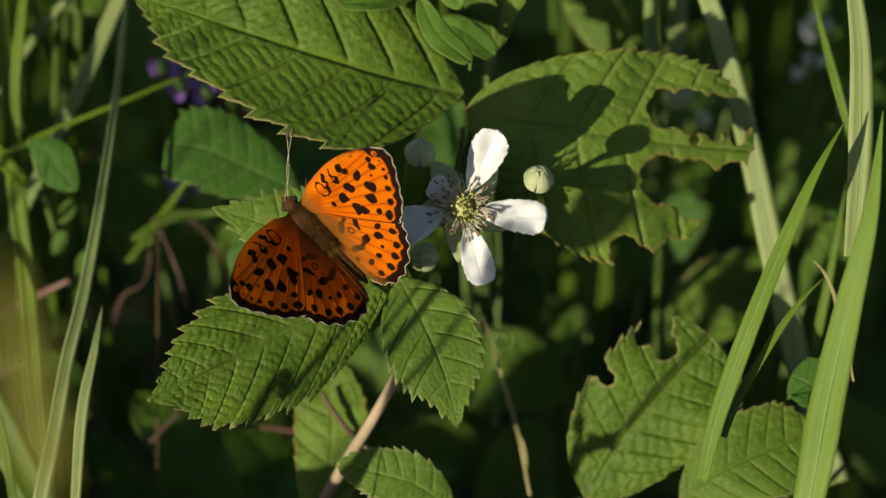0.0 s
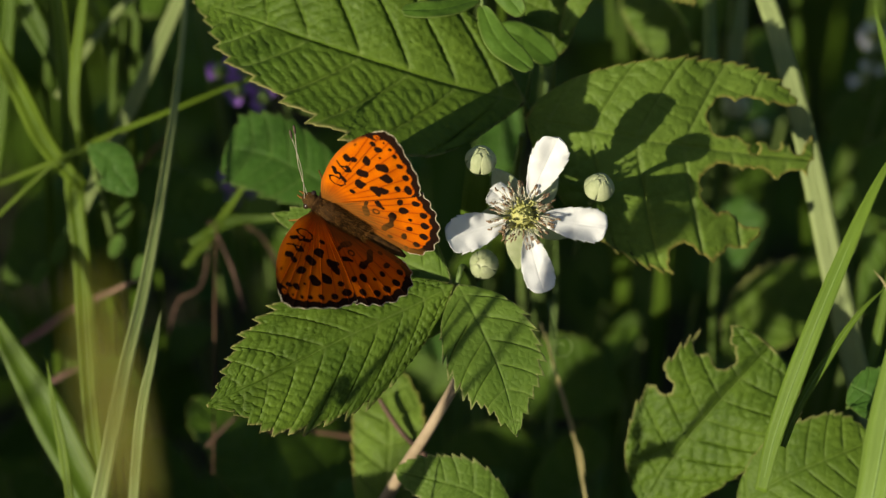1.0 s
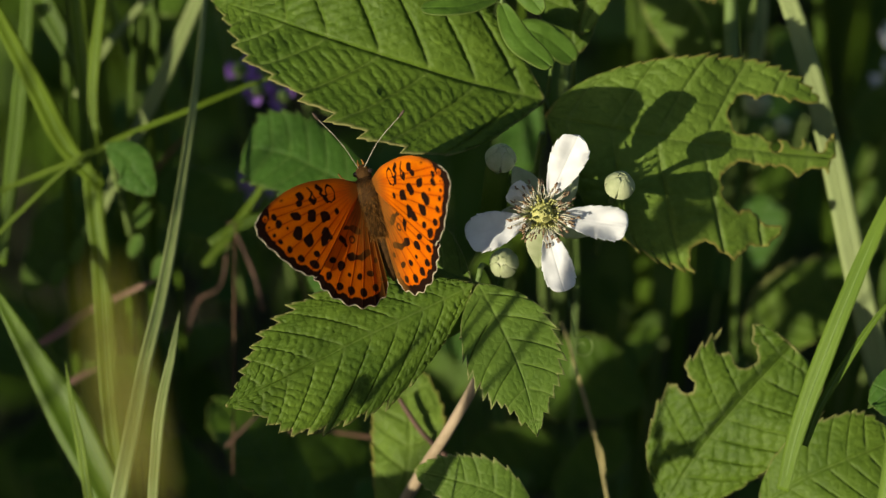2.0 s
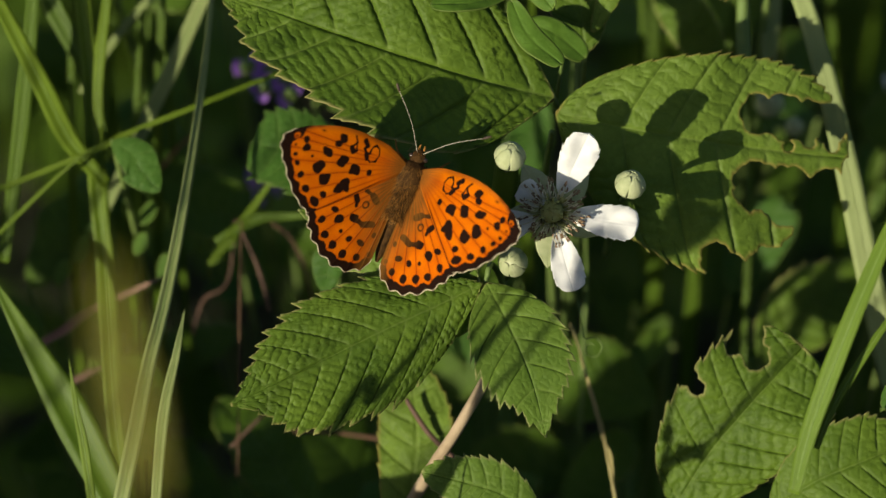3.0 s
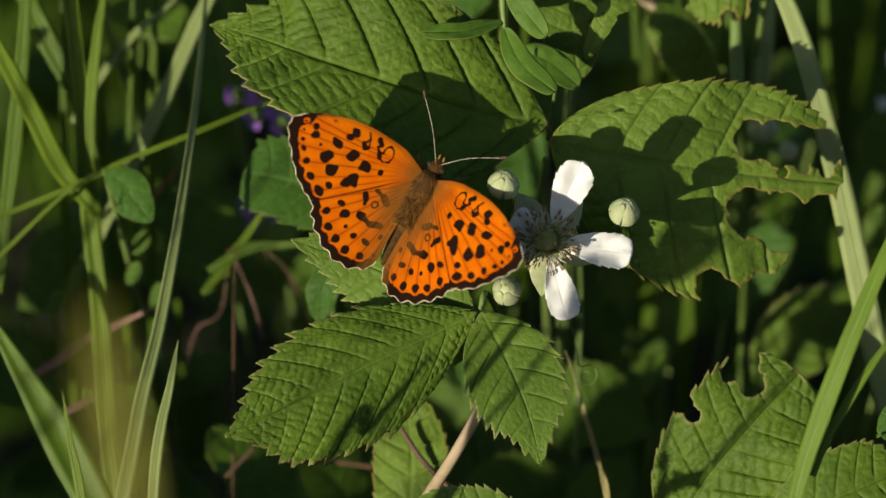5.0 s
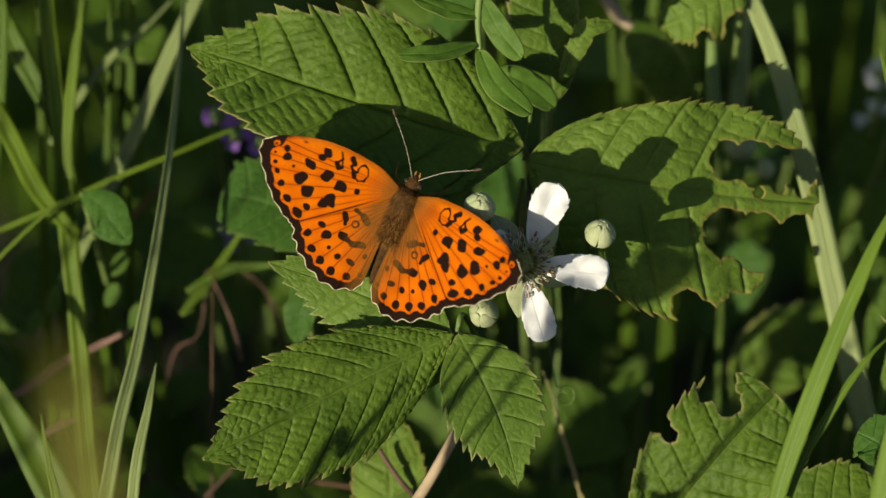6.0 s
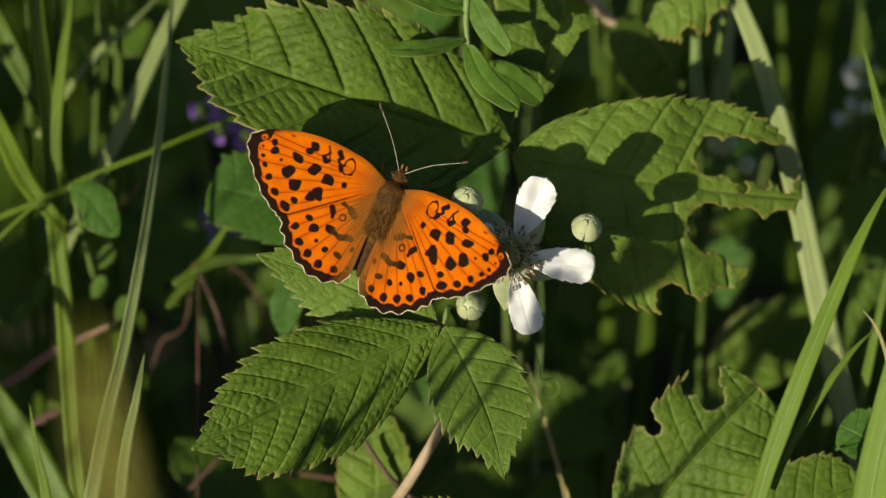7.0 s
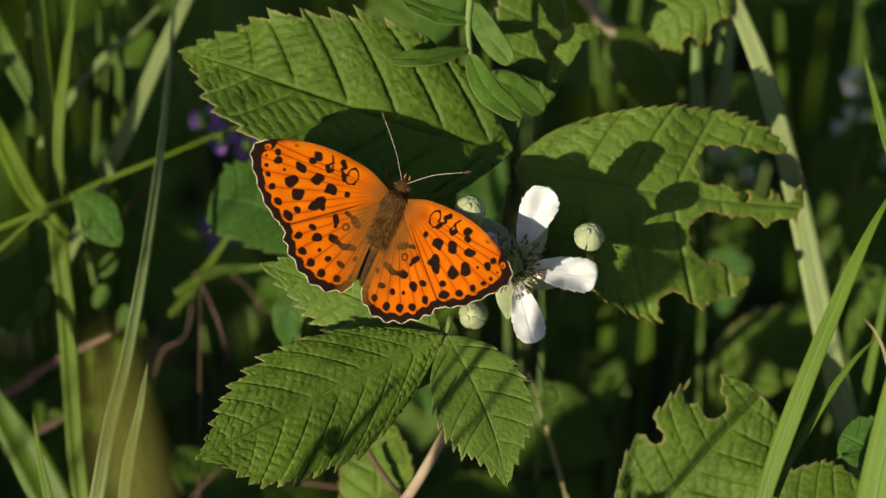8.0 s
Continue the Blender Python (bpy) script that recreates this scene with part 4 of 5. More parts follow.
def bract():
    t = thing("dry_bract", (-8.36, -2.85, -6.00), "pinkish dry bract, pointed", "bract")
    part("blade", grass_blade([(-8.36, -2.85, -6.00), (-7.74, -2.49, -6.00), (-7.22, -2.12, -6.00), (-6.39, -1.71, -6.00), (-5.82, -1.45, -6.00)], 1.9, taper=0.95, keel=0.5), M_PINK, t)
    t = thing("dry_bract", (-7.53, -3.42, -6.00), "pinkish dry bract, pointed", "bract")
    part("blade", grass_blade([(-7.58, -3.44, -6.00), (-7.22, -3.24, -6.00), (-6.86, -3.09, -6.00)], 1.5, taper=0.9, keel=0.5), M_PINK, t)
    t = thing("dead_leaf", (-6.41, 0.87, -9.00), "narrow rusty dead leaf", "leaf")
    part("blade", grass_blade([(-6.44, 0.14, -9.00), (-6.14, 0.60, -9.00), (-5.82, 0.98, -9.00), (-5.38, 1.36, -9.00)], 1.0, taper=0.9, keel=0.4), M_RUST, t)


bract()


def seed_head():
    """A grass ear: a thin arching stalk with pointed spikelets."""
    t = thing("grass_ear", (2.34, -5.27, -4.00), "dry pale grass ear with pointed spikelets", "grass")
    pts = [(2.39, -5.47, -4.00), (2.19, -4.45, -4.00), (1.99, -3.64, -4.00), (1.81, -3.09, -4.20), (1.70, -2.65, -4.60), (1.55, -2.25, -5.00)]
    part("stalk", tube(pts, [0.34, 0.3, 0.26, 0.2], sides=6), M_STRAW, t)
    for a, b, w in (((2.05, -3.85, -4.00), (2.19, -4.45, -3.90), 1.1), ((1.94, -3.49, -4.00), (2.09, -4.09, -3.90), 1.0), ((2.19, -4.35, -4.00), (2.34, -4.96, -3.90), 1.2), ((1.84, -3.14, -4.00), (1.94, -3.64, -3.90), 0.8)):
        m = Vector(a).lerp(Vector(b), 0.5)
        part("spikelet", grass_blade([a, m, b], w, keel=0.8, n=12, root=0.3), M_STRAW, t)


seed_head()


def violet_flowers():
    rng = random.Random(9)
    for p, r, lab in (((-4.54, 2.48, -9.00), 0.12, "blurred violet vetch blossom"), ((-4.22, 2.10, -9.00), 0.12, "blurred violet vetch blossom"), ((-3.74, 1.95, -9.00), 0.11, "blurred pinkish violet vetch blossom"), ((-4.13, 2.41, -9.20), 0.11, "blurred violet vetch blossom"),
                      ((-3.86, 2.22, -9.20), 0.10, "blurred violet vetch blossom"), ((-4.56, 0.47, -14.00), 0.13, "dark violet vetch blossom in the shade"), ((-4.45, 0.13, -14.00), 0.12, "dark violet vetch blossom in the shade")):
        c = Vector(p)
        t = thing("vetch_blossom", p, lab, "flower", "vetch blossoms")
        for k in range(5):
            a = rng.uniform(0, 6.28)
            d = Vector((math.cos(a), math.sin(a), rng.uniform(0.1, 0.5))) * r
            part("petal", leaf_blade([c, c + d, c + d * 2.4], (0, 0.2, 1), r * 9, r * 9, nl=14, nw=5, teeth=1, tooth=0.0, veins=1, shape=(0.5, 0.35), seed=k, relief=0.02), M_PURPLE, t)
        part("calyx", ball(c, (1.6, 1.6, 2.2), (0, 0.3, 1), 8, 6), M_STALK, t)


violet_flowers()


def far_flowers():
    rng = random.Random(12)
    for p, r in (((8.39, 3.38, -14.00), 0.15), ((8.29, 2.47, -14.00), 0.20), ((8.86, 2.02, -14.00), 0.17)):
        c = Vector(p)
        t = thing("white_blossom", p, "blurred white bramble blossom in the shade", "flower", "far blossoms")
        for k in range(5):
            a = 1.2566 * k + rng.random()
            d = Vector((math.cos(a), math.sin(a), 0.2)) * r
            part("petal", leaf_blade([c + d * 0.3, c + d * 1.1, c + d * 2.0], (0, 0.1, 1), r * 9, r * 9, nl=14, nw=5, teeth=1, tooth=0.0, veins=1, shape=(0.6, 0.3), seed=k, relief=0.02), M_PETAL, t)
        part("centre", ball(c, (1.6, 1.6, 1.4), (0, 0, 1), 8, 6), M_PISTIL, t)


far_flowers()


# ---- the meadow round about ----
def meadow(name, count, xr, yr, height, width, mat, label, seed, limit=None, keep=None, n=7):
    """Uncounted grass: blades that rise from the soil, each bent its own way. limit(x, y) caps their height."""
    rng = random.Random(seed)
    bm = bmesh.new()
    inv = AX.inverted()
    for _ in range(count):
        x, y = rng.uniform(*xr), rng.uniform(*yr)
        h = rng.uniform(*height)
        if keep and not keep(x, y):
            continue
        a = rng.uniform(0, 6.283)
        lean = rng.uniform(0.05, 0.3) * h
        if limit:
            h = min(h, limit(x, y) * rng.uniform(0.8, 1.0))
        w = [Vector((x, y, 0)), Vector((x + lean * 0.2 * math.cos(a), y + lean * 0.2 * math.sin(a), h * 0.5)), Vector((x + lean * math.cos(a), y + lean * math.sin(a), h))]
        pts = [inv @ (p - CENTRE) * 100 for p in w]
        grass_blade(pts, rng.uniform(*width), facing=(math.cos(a * 3), 0.3, 1), n=n, bm=bm, keel=0.4)
    ob = part(name, bm, mat, None)
    tagged(ob, label, "grass", kind="stuff")


def leaf_mass(name, count, box, size, mat, label, seed, keep, steps=6):
    """Uncounted small leaves of the thicket, each folded and tilted its own way."""
    rng = random.Random(seed)
    bm = bmesh.new()
    uvl = bm.loops.layers.uv.verify()
    for _ in range(count):
        c = Vector([rng.uniform(*b) for b in box])
        if not keep(c):
            continue
        n = Vector((rng.uniform(-0.6, 0.6), rng.uniform(-0.9, 0.4), 1)).normalized()
        t = n.orthogonal().normalized()
        t = Matrix.Rotation(rng.uniform(0, 6.283), 3, n) @ t
        s = t.cross(n)
        L = rng.uniform(*size)
        rows = []
        for i in range(steps + 1):
            f = i / steps
            w = L * 0.75 * max(f, 1e-4) ** 0.5 * max(1 - f, 1e-4) ** 0.6
            mid = c + t * (f - 0.5) * L - n * (f - 0.4) ** 2 * L * 0.3
            rows.append([bm.verts.new(mid + s * w * q + n * (abs(q) * w * 0.18)) for q in (-1, -0.5, 0, 0.5, 1)])
        for i in range(steps):
            for j in range(4):
                f = bm.faces.new((rows[i][j], rows[i + 1][j], rows[i + 1][j + 1], rows[i][j + 1]))
                for lp, u in zip(f.loops, ((i / steps, j / 4), ((i + 1) / steps, j / 4), ((i + 1) / steps, (j + 1) / 4), (i / steps, (j + 1) / 4))):
                    lp[uvl].uv = u
    ob = part(name, bm, mat, None)
    tagged(ob, label, "foliage", kind="stuff")


def below_sight(x, y):
    """The height under which the shading plants in front stay out of the way."""
    return max(0.05, min(0.295 - y, 0.324 - y * 0.386))


meadow("shaded_meadow_grass", 260, (-0.35, 0.35), (0.14, 0.75), (0.2, 0.5), (1.5, 4.0), M_GRASS_SHADE, "dense dim meadow grass behind the bramble", 101)
leaf_mass("thicket_leaves", 1200, ((-0.4, 0.4), (0.08, 0.8), (0.02, 0.30)), (0.02, 0.05), M_LEAF_SHADE, "dense dark leaves of the thicket", 103, lambda c: math.hypot(c.x, (c.y - 0.4) * 1.1) < 0.38 + 0.14 * noise.noise(c * 5) and c.y > 0.16 + (c.z - 0.2) * 0.3 and not (c.x < -0.03 and c.z > 0.15))
# Unseen plants in front, added to keep direct sun off the thicket.
meadow("front_shade_grass", 500, (-0.7, 0.35), (-1.2, -0.10), (0.2, 0.7), (1.5, 4.5), M_GRASS_SHADE, "unseen meadow grass added in front to shade the thicket", 107, below_sight)
leaf_mass("front_shade_leaves", 7600, ((-0.62, 0.25), (-0.90, -0.02), (0.10, 0.62)), (0.025, 0.055), M_LEAF_SHADE, "unseen undergrowth added in front to shade the thicket", 109, lambda c: c.z < below_sight(c.x, c.y) - 0.018 and math.hypot((c.x + 0.15) * 1.05, c.y + 0.42) < 0.42 + 0.14 * noise.noise(c * 5))


# Unseen tall grass, added to break the sun on the background.
meadow("side_shade_grass", 190, (-0.52, -0.16), (-0.46, -0.14), (0.46, 0.60), (1.5, 4.0), M_GRASS_SHADE, "unseen taller grass added beside the bramble for shade", 113, keep=lambda x, y: x - 0.80 * y < -0.07)


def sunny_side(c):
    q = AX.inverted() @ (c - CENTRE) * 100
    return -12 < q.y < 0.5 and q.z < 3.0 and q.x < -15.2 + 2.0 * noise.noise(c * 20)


# Unseen herbs, set in the sun's path to darken the left background.
leaf_mass("side_shade_leaves", 1300, ((-0.26, -0.13), (-0.14, 0.03), (0.05, 0.42)), (0.02, 0.045), M_LEAF_SHADE, "unseen leafy herbs added beside the bramble for shade", 117, sunny_side)
meadow("low_grass", 9000, (-3.4, 3.4), (-3.2, 3.6), (0.08, 0.26), (3.0, 7.5), M_GRASS_SHADE, "low meadow grass round about", 127, keep=lambda x, y: 0.40 < math.hypot(x, y - 0.1) < 2.2 + 1.2 * noise.noise(Vector((x, y, 0.3))), n=4)
leaf_mass("meadow_herbs", 11000, ((-3.2, 3.2), (-3.0, 3.4), (0.01, 0.13)), (0.03, 0.08), M_LEAF_SHADE, "low leafy herbs of the meadow", 131, lambda c: 0.35 < math.hypot(c.x, c.y - 0.1) < 2.0 + 1.3 * noise.noise(Vector((c.x, c.y, 2.3))), steps=3)


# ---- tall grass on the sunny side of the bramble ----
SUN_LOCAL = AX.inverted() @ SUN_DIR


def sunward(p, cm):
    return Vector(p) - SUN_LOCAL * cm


for a, b, la, lb, w in (((-0.47, -3.44, 0.30), (1.12, -1.05, 0.00), 10.0, 14.0, 4.4), ((-0.37, -2.77, 0.30), (0.44, -1.53, 0.00), 11.0, 13.0, 1.6),
                        ((3.87, -4.34, -2.00), (5.55, -2.46, -2.00), 13.0, 17.0, 4.2), ((-2.14, -3.62, 0.60), (-1.00, -2.39, 0.20), 9.0, 11.0, 1.6), ((3.03, -4.14, -2.00), (3.62, -2.56, -2.00), 12.0, 15.0, 2.2)):
    p, q = sunward(a, la), sunward(b, lb)
    low = p + (p - q) * 1.2
    t = thing("grass_plant", low, "meadow grass blade leaning over the bramble", "grass", "grass blades")
    foot = P(low)
    foot = AX.inverted() @ (Vector((foot.x, foot.y - 0.02, 0.0)) - CENTRE) * 100
    part("blade", grass_blade([foot, low.lerp(foot, 0.5), low, p, p.lerp(q, 0.5), q, q + (q - p) * 0.15], w, keel=0.3, taper=0.8, root=0.9, n=60), M_GRASS_SHADE, t)


# an unseen leaf, added towards the sun so its shadow falls on the eaten leaf
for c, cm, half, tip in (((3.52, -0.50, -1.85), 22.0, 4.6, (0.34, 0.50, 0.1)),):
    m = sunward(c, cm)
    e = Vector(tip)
    single_leaf([tuple(m - e), tuple(m - e * 0.2), tuple(m + e * 0.5), tuple(m + e)], half, half, M_LEAF, "unseen bramble leaf added to shade the eaten leaf", seed=91, facing=(0.15, 0.22, 1))


def tendril():
    """A small green coil that hangs below the flower."""
    t = thing("vetch_tendril", (1.78, -2.49, -3.00), "thin green coiled vetch tendril", "plant")
    pts = [(1.68, -1.82, -4.00), (1.75, -2.21, -3.40)]
    c = Vector((1.91, -2.64, -3.00))
    for k in range(9):
        a = 2.2 - k * 0.95
        r = 0.22 - 0.018 * k
        pts.append(c + Vector((r * math.cos(a), r * math.sin(a), 0.03 * k)))
    part("coil", tube(pts, [0.16, 0.14, 0.10], sides=6, n=70), M_STALK, t)


tendril()


# ---- the butterfly ----
def catmull(pts, n):
    out, _ = spline([(x, y, 0) for x, y in pts], n)
    return np.array([(p.x, p.y) for p in out])


FORE = ((1.0, 1.0), (4.6, 2.5), (8.0, 3.1), (11.3, 3.4), (14.5, 3.3), (17.5, 2.8), (20.5, 1.9), (22.8, 0.9), (24.4, -0.2), (25.1, -1.4), (24.9, -2.9), (24.0, -4.4), (22.7, -6.1), (21.2, -7.9),
        (19.6, -9.6), (17.8, -11.0), (16.2, -11.9), (14.8, -12.2), (10.3, -8.9), (7.0, -6.2), (1.0, -1.6))
HIND = ((1.0, -1.0), (8.0, -6.0), (13.0, -10.3), (14.9, -12.2), (14.3, -13.6), (13.5, -14.9), (12.4, -16.1), (10.9, -17.4), (9.1, -18.6), (7.4, -19.4), (5.6, -19.9), (3.6, -19.9), (1.9, -19.3),
        (0.6, -18.5), (-0.1, -17.0), (0.1, -14.0), (0.6, -10.0), (0.8, -5.0))
# spots on the disc of the wing: place, radius and a squareness
FORE_SPOTS = ((16.8, -4.3, 1.00, 2), (14.9, -6.0, 1.02, 2), (18.6, -3.0, 0.28, 2), (20.1, -2.0, 0.66, 2), (20.8, -0.5, 0.56, 2), (16.2, -1.5, 0.80, 3), (14.3, 1.5, 0.72, 3), (14.8, 0.5, 0.60, 3),
              (12.8, -2.2, 0.86, 4), (9.9, -3.0, 0.90, 4), (10.6, -5.9, 0.90, 3), (11.4, -6.9, 0.75, 3), (7.1, -2.8, 0.46, 3), (13.9, -8.5, 0.60, 2))
HIND_SPOTS = ((3.3, -14.5, 0.62, 2), (5.7, -14.4, 0.56, 2), (7.6, -13.6, 0.36, 2), (8.8, -11.8, 0.78, 2), (10.1, -10.4, 0.60, 2), (6.3, -10.8, 0.74, 3), (1.4, -12.6, 0.42, 2))
# the row of spots inside the margin, each in an orange crescent: place, radius, radius of the crescent
FORE_ROW = ((22.7, -0.5, 0.20, 0.72), (22.3, -2.0, 0.25, 0.85), (21.7, -3.5, 0.36, 1.00), (20.8, -4.8, 0.47, 1.15), (19.3, -6.6, 0.58, 1.38), (17.3, -8.5, 0.66, 1.45), (14.9, -10.1, 0.80, 1.45))
HIND_ROW = ((11.8, -12.8, 0.60, 1.30), (10.1, -15.1, 0.66, 1.36), (8.0, -16.4, 0.68, 1.36), (5.6, -17.3, 0.70, 1.36), (2.8, -17.2, 0.62, 1.28), (0.9, -16.0, 0.40, 0.90))
# strokes: start, end and half width
FORE_STROKES = ((9.9, 2.2, 9.3, 1.6, 0.40), (9.3, 1.6, 9.7, 0.9, 0.26), (9.7, 0.9, 9.0, 0.1, 0.22), (9.0, 0.1, 8.5, -0.6, 0.34), (8.5, -0.6, 7.7, -1.0, 0.22), (9.0, 0.1, 8.3, 0.4, 0.14), (8.3, 0.4, 8.4, 1.0, 0.13),
                (7.7, -1.0, 6.8, -0.6, 0.15), (6.8, -0.6, 6.5, 0.5, 0.14), (6.5, 0.5, 6.9, 1.6, 0.16), (6.9, 1.6, 7.6, 2.0, 0.15), (7.6, 2.0, 8.2, 1.6, 0.14), (8.2, 1.6, 8.4, 1.0, 0.14),
                (12.0, 2.5, 11.5, 1.5, 0.18), (11.5, 1.5, 12.2, 0.5, 0.22), (12.2, 0.5, 11.6, -0.2, 0.34), (11.6, -0.2, 11.0, 0.2, 0.24), (11.0, 0.2, 11.5, 1.5, 0.14))
HIND_STROKES = ((6.3, -10.8, 4.3, -11.4, 0.38), (4.3, -11.4, 2.4, -11.0, 0.46), (7.5, -7.1, 6.8, -7.9, 0.40), (6.8, -7.9, 6.7, -8.8, 0.26), (5.9, -5.8, 4.4, -6.3, 0.32), (4.4, -6.3, 3.3, -7.1, 0.48))


def wing_mesh(name, outline, spots, root, fore, mirror):
    """A wing as a fan of rings from its root, thickened along the veins, with its pattern in a colour layer. Millimetres."""
    na, nr = 280, 160
    rim = catmull(outline, na)
    rt = np.array(root)
    a = np.linspace(0, 1, na + 1)
    first, last = (0.36, 0.845) if fore else (0.18, 0.83)
    margin = np.clip((a - first) / 0.03, 0, 1) * np.clip((last - a) / 0.03, 0, 1)
    cells = (a - first) / (last - first) * 7
    rim = rt + (rim - rt) * (1 + (0.006 if fore else 0.014) * np.cos(2 * np.pi * cells) * margin)[:, None]
    r = np.linspace(0.02, 1, nr + 1)
    x = rt[0] + np.outer(r, rim[:, 0] - rt[0])
    y = rt[1] + np.outer(r, rim[:, 1] - rt[1])
    length = np.hypot(rim[:, 0] - rt[0], rim[:, 1] - rt[1])[None, :]
    edge = rim[(a > first) & (a < last)]
    gap = np.full_like(x, 99.0)                           # millimetres to the outer margin
    for ex, ey in edge:
        np.minimum(gap, np.hypot(x - ex, y - ey), out=gap)
    lead = rim[a < first][2:]
    front = np.full_like(x, 99.0)
    for ex, ey in lead:
        np.minimum(front, np.hypot(x - ex, y - ey), out=front)
    rr = np.repeat(r[:, None], na + 1, 1)
    rng = np.random.RandomState(3 if fore else 4)
    wob = 0.16 * np.sin(x * 2.3 + 1.1 * y) + 0.13 * np.sin(3.1 * y - 1.7 * x + 2)
    dark = np.zeros_like(x)

    def put(v):
        np.maximum(dark, np.clip(v, 0, 1), out=dark)

    def spot(sx, sy, sr, p):
        ang, el = rng.uniform(-0.5, 0.2), rng.uniform(0.9, 1.12)
        dx, dy = x - sx, y - sy
        ex, ey = dx * np.cos(ang) + dy * np.sin(ang), -dx * np.sin(ang) + dy * np.cos(ang)
        d = (np.abs(ex / el) ** p + np.abs(ey * el) ** p) ** (1 / p)
        put((sr * 1.20 + wob * 0.9 * sr - d) / 0.14)

    # dark margin, broken by orange crescents that hold a spot each
    row = FORE_ROW if fore else HIND_ROW
    apex = 1 + (0.35 * np.exp(-((x - 24) ** 2 + (y + 0.5) ** 2) / 9.0) if fore else 0.0)
    put((1.62 * apex + wob * 0.5 - gap) / 0.16)
    for sx, sy, sr, cr in row:
        inside = np.clip((cr - 0.14 + wob * 0.4 - np.hypot(x - sx, y - sy)) / 0.14, 0, 1) * np.clip((gap - 0.55 - 0.5 * (apex - 1)) / 0.14, 0, 1)
        dark *= 1 - inside
    for sx, sy, sr, cr in row:
        spot(sx, sy, sr, 2.4)
    for sx, sy, sr, p in spots:
        spot(sx, sy, sr, p)
    for ax0, ay0, bx0, by0, hw in (FORE_STROKES if fore else HIND_STROKES):
        ux, uy = bx0 - ax0, by0 - ay0
        k = np.clip(((x - ax0) * ux + (y - ay0) * uy) / (ux * ux + uy * uy), 0, 1)
        put((hw * 1.38 + wob * 0.35 - np.hypot(x - ax0 - k * ux, y - ay0 - k * uy)) / 0.12)
    if fore:
        # the dusky tip of the front edge
        put((0.9 * np.clip((x - 16) / 5, 0, 1) - front + wob * 0.6) / 0.5 * 0.55)
        put((0.5 - np.hypot((x - 18.3) / 1.3, (y - 1.7) / 0.7)) / 0.3 * 0.6)
    else:
        d = np.abs(np.hypot(x - 5.1, y + 8.1) - 0.55)
        put((0.24 - d + wob * 0.2) / 0.14 * 0.8)
    # veins
    ang = np.arctan2(y - rt[1], x - rt[0])
    ends = np.interp(np.linspace(first, last, 8), a, np.unwrap(ang[-1]))
    vein = np.zeros_like(x)
    for e in ends:
        vein = np.maximum(vein, np.clip((0.12 - np.abs(ang - e) * rr * length) / 0.08, 0, 1) * np.clip((rr - 0.18) * 3, 0, 1))
    put(vein * 0.5)
    # shadow line along the seam with the hindwing, darkened into the pattern
    if fore:
        put((0.22 - np.abs((y + 1.0) + 0.83 * (x - 1.4)) / 1.3) / 0.16 * 0.8 * np.clip((x - 3) / 3, 0, 1))
    orange = np.array((0.62, 0.146, 0.001)) if fore else np.array((0.60, 0.138, 0.001))
    deep = np.array((0.43, 0.062, 0.001))
    # paler between the veins, deeper along them and towards the margin
    between = np.min(np.abs(ang[..., None] - ends), axis=-1) * rr * length
    t = (0.62 * np.exp(-between / 0.5) + 0.45 * np.exp(-gap / 2.6) + 0.16 * np.sin(x * 0.9 + y * 0.6) * np.sin(y * 1.1 - x * 0.4))
    t = np.clip(t, 0, 1)[..., None]
    col = orange * (1 - t) + deep * t
    rust = (np.clip((0.9 - front) / 0.7, 0, 1) * 0.6)[..., None]
    col = col * (1 - rust) + np.array((0.32, 0.085, 0.012)) * rust
    col = col * (1 - dark[..., None]) + np.array((0.012, 0.006, 0.004)) * dark[..., None]
    dust = np.clip(((6.0 if fore else 7.2) - np.hypot(x - rt[0], (y - rt[1]) * (0.9 if fore else 0.40))) / 4.2, 0, 1)
    if not fore:
        dust = np.maximum(dust, np.clip((2.9 - x) / 2.0, 0, 1) * 0.9)
    # long scales stroke the wing's root outwards
    streak = 0.5 + 0.28 * np.sin(ang * 47.0 + 0.6 * np.sin(rr * 14)) + 0.22 * np.sin(ang * 83.0 + 1.3)
    dust = np.clip(dust * (0.62 + 0.55 * streak), 0, 0.95)[..., None]
    col = col * (1 - dust) + np.array((0.150, 0.066, 0.012)) * dust
    cut = np.abs((np.repeat(cells[None], nr + 1, 0) + 0.5) % 1.0 - 0.5) * 2
    fringe = (np.clip((0.18 - gap) / 0.08, 0, 1) * (0.45 + 0.55 * np.clip((cut - 0.18) / 0.1, 0, 1)))[..., None]
    col = col * (1 - fringe) + np.array((0.62, 0.53, 0.36)) * fringe
    z = 0.35 * np.sin(rr * 2.4) * np.clip(length / 20, 0, 1) + 0.07 * vein - 0.25 * (rr ** 3) + (0.22 if fore else 0.0)
    z = z + 0.10 * np.sin(np.repeat(ang[-1][None], nr + 1, 0) * 14.0) * rr ** 2
    sx = -1.0 if mirror else 1.0
    verts = np.stack([x * sx, y, z], -1).reshape(-1, 3) * 0.001
    idx = np.arange((nr + 1) * (na + 1)).reshape(nr + 1, na + 1)
    q = np.stack([idx[:-1, :-1], idx[1:, :-1], idx[1:, 1:], idx[:-1, 1:]], -1).reshape(-1, 4)
    if not mirror:
        q = q[:, ::-1]
    me = bpy.data.meshes.new(name)
    me.from_pydata(verts.tolist(), [], q.tolist())
    layer = me.color_attributes.new("pattern", "FLOAT_COLOR", "POINT")
    layer.data.foreach_set("color", np.concatenate([col.reshape(-1, 3), np.ones((len(verts), 1))], 1).ravel())
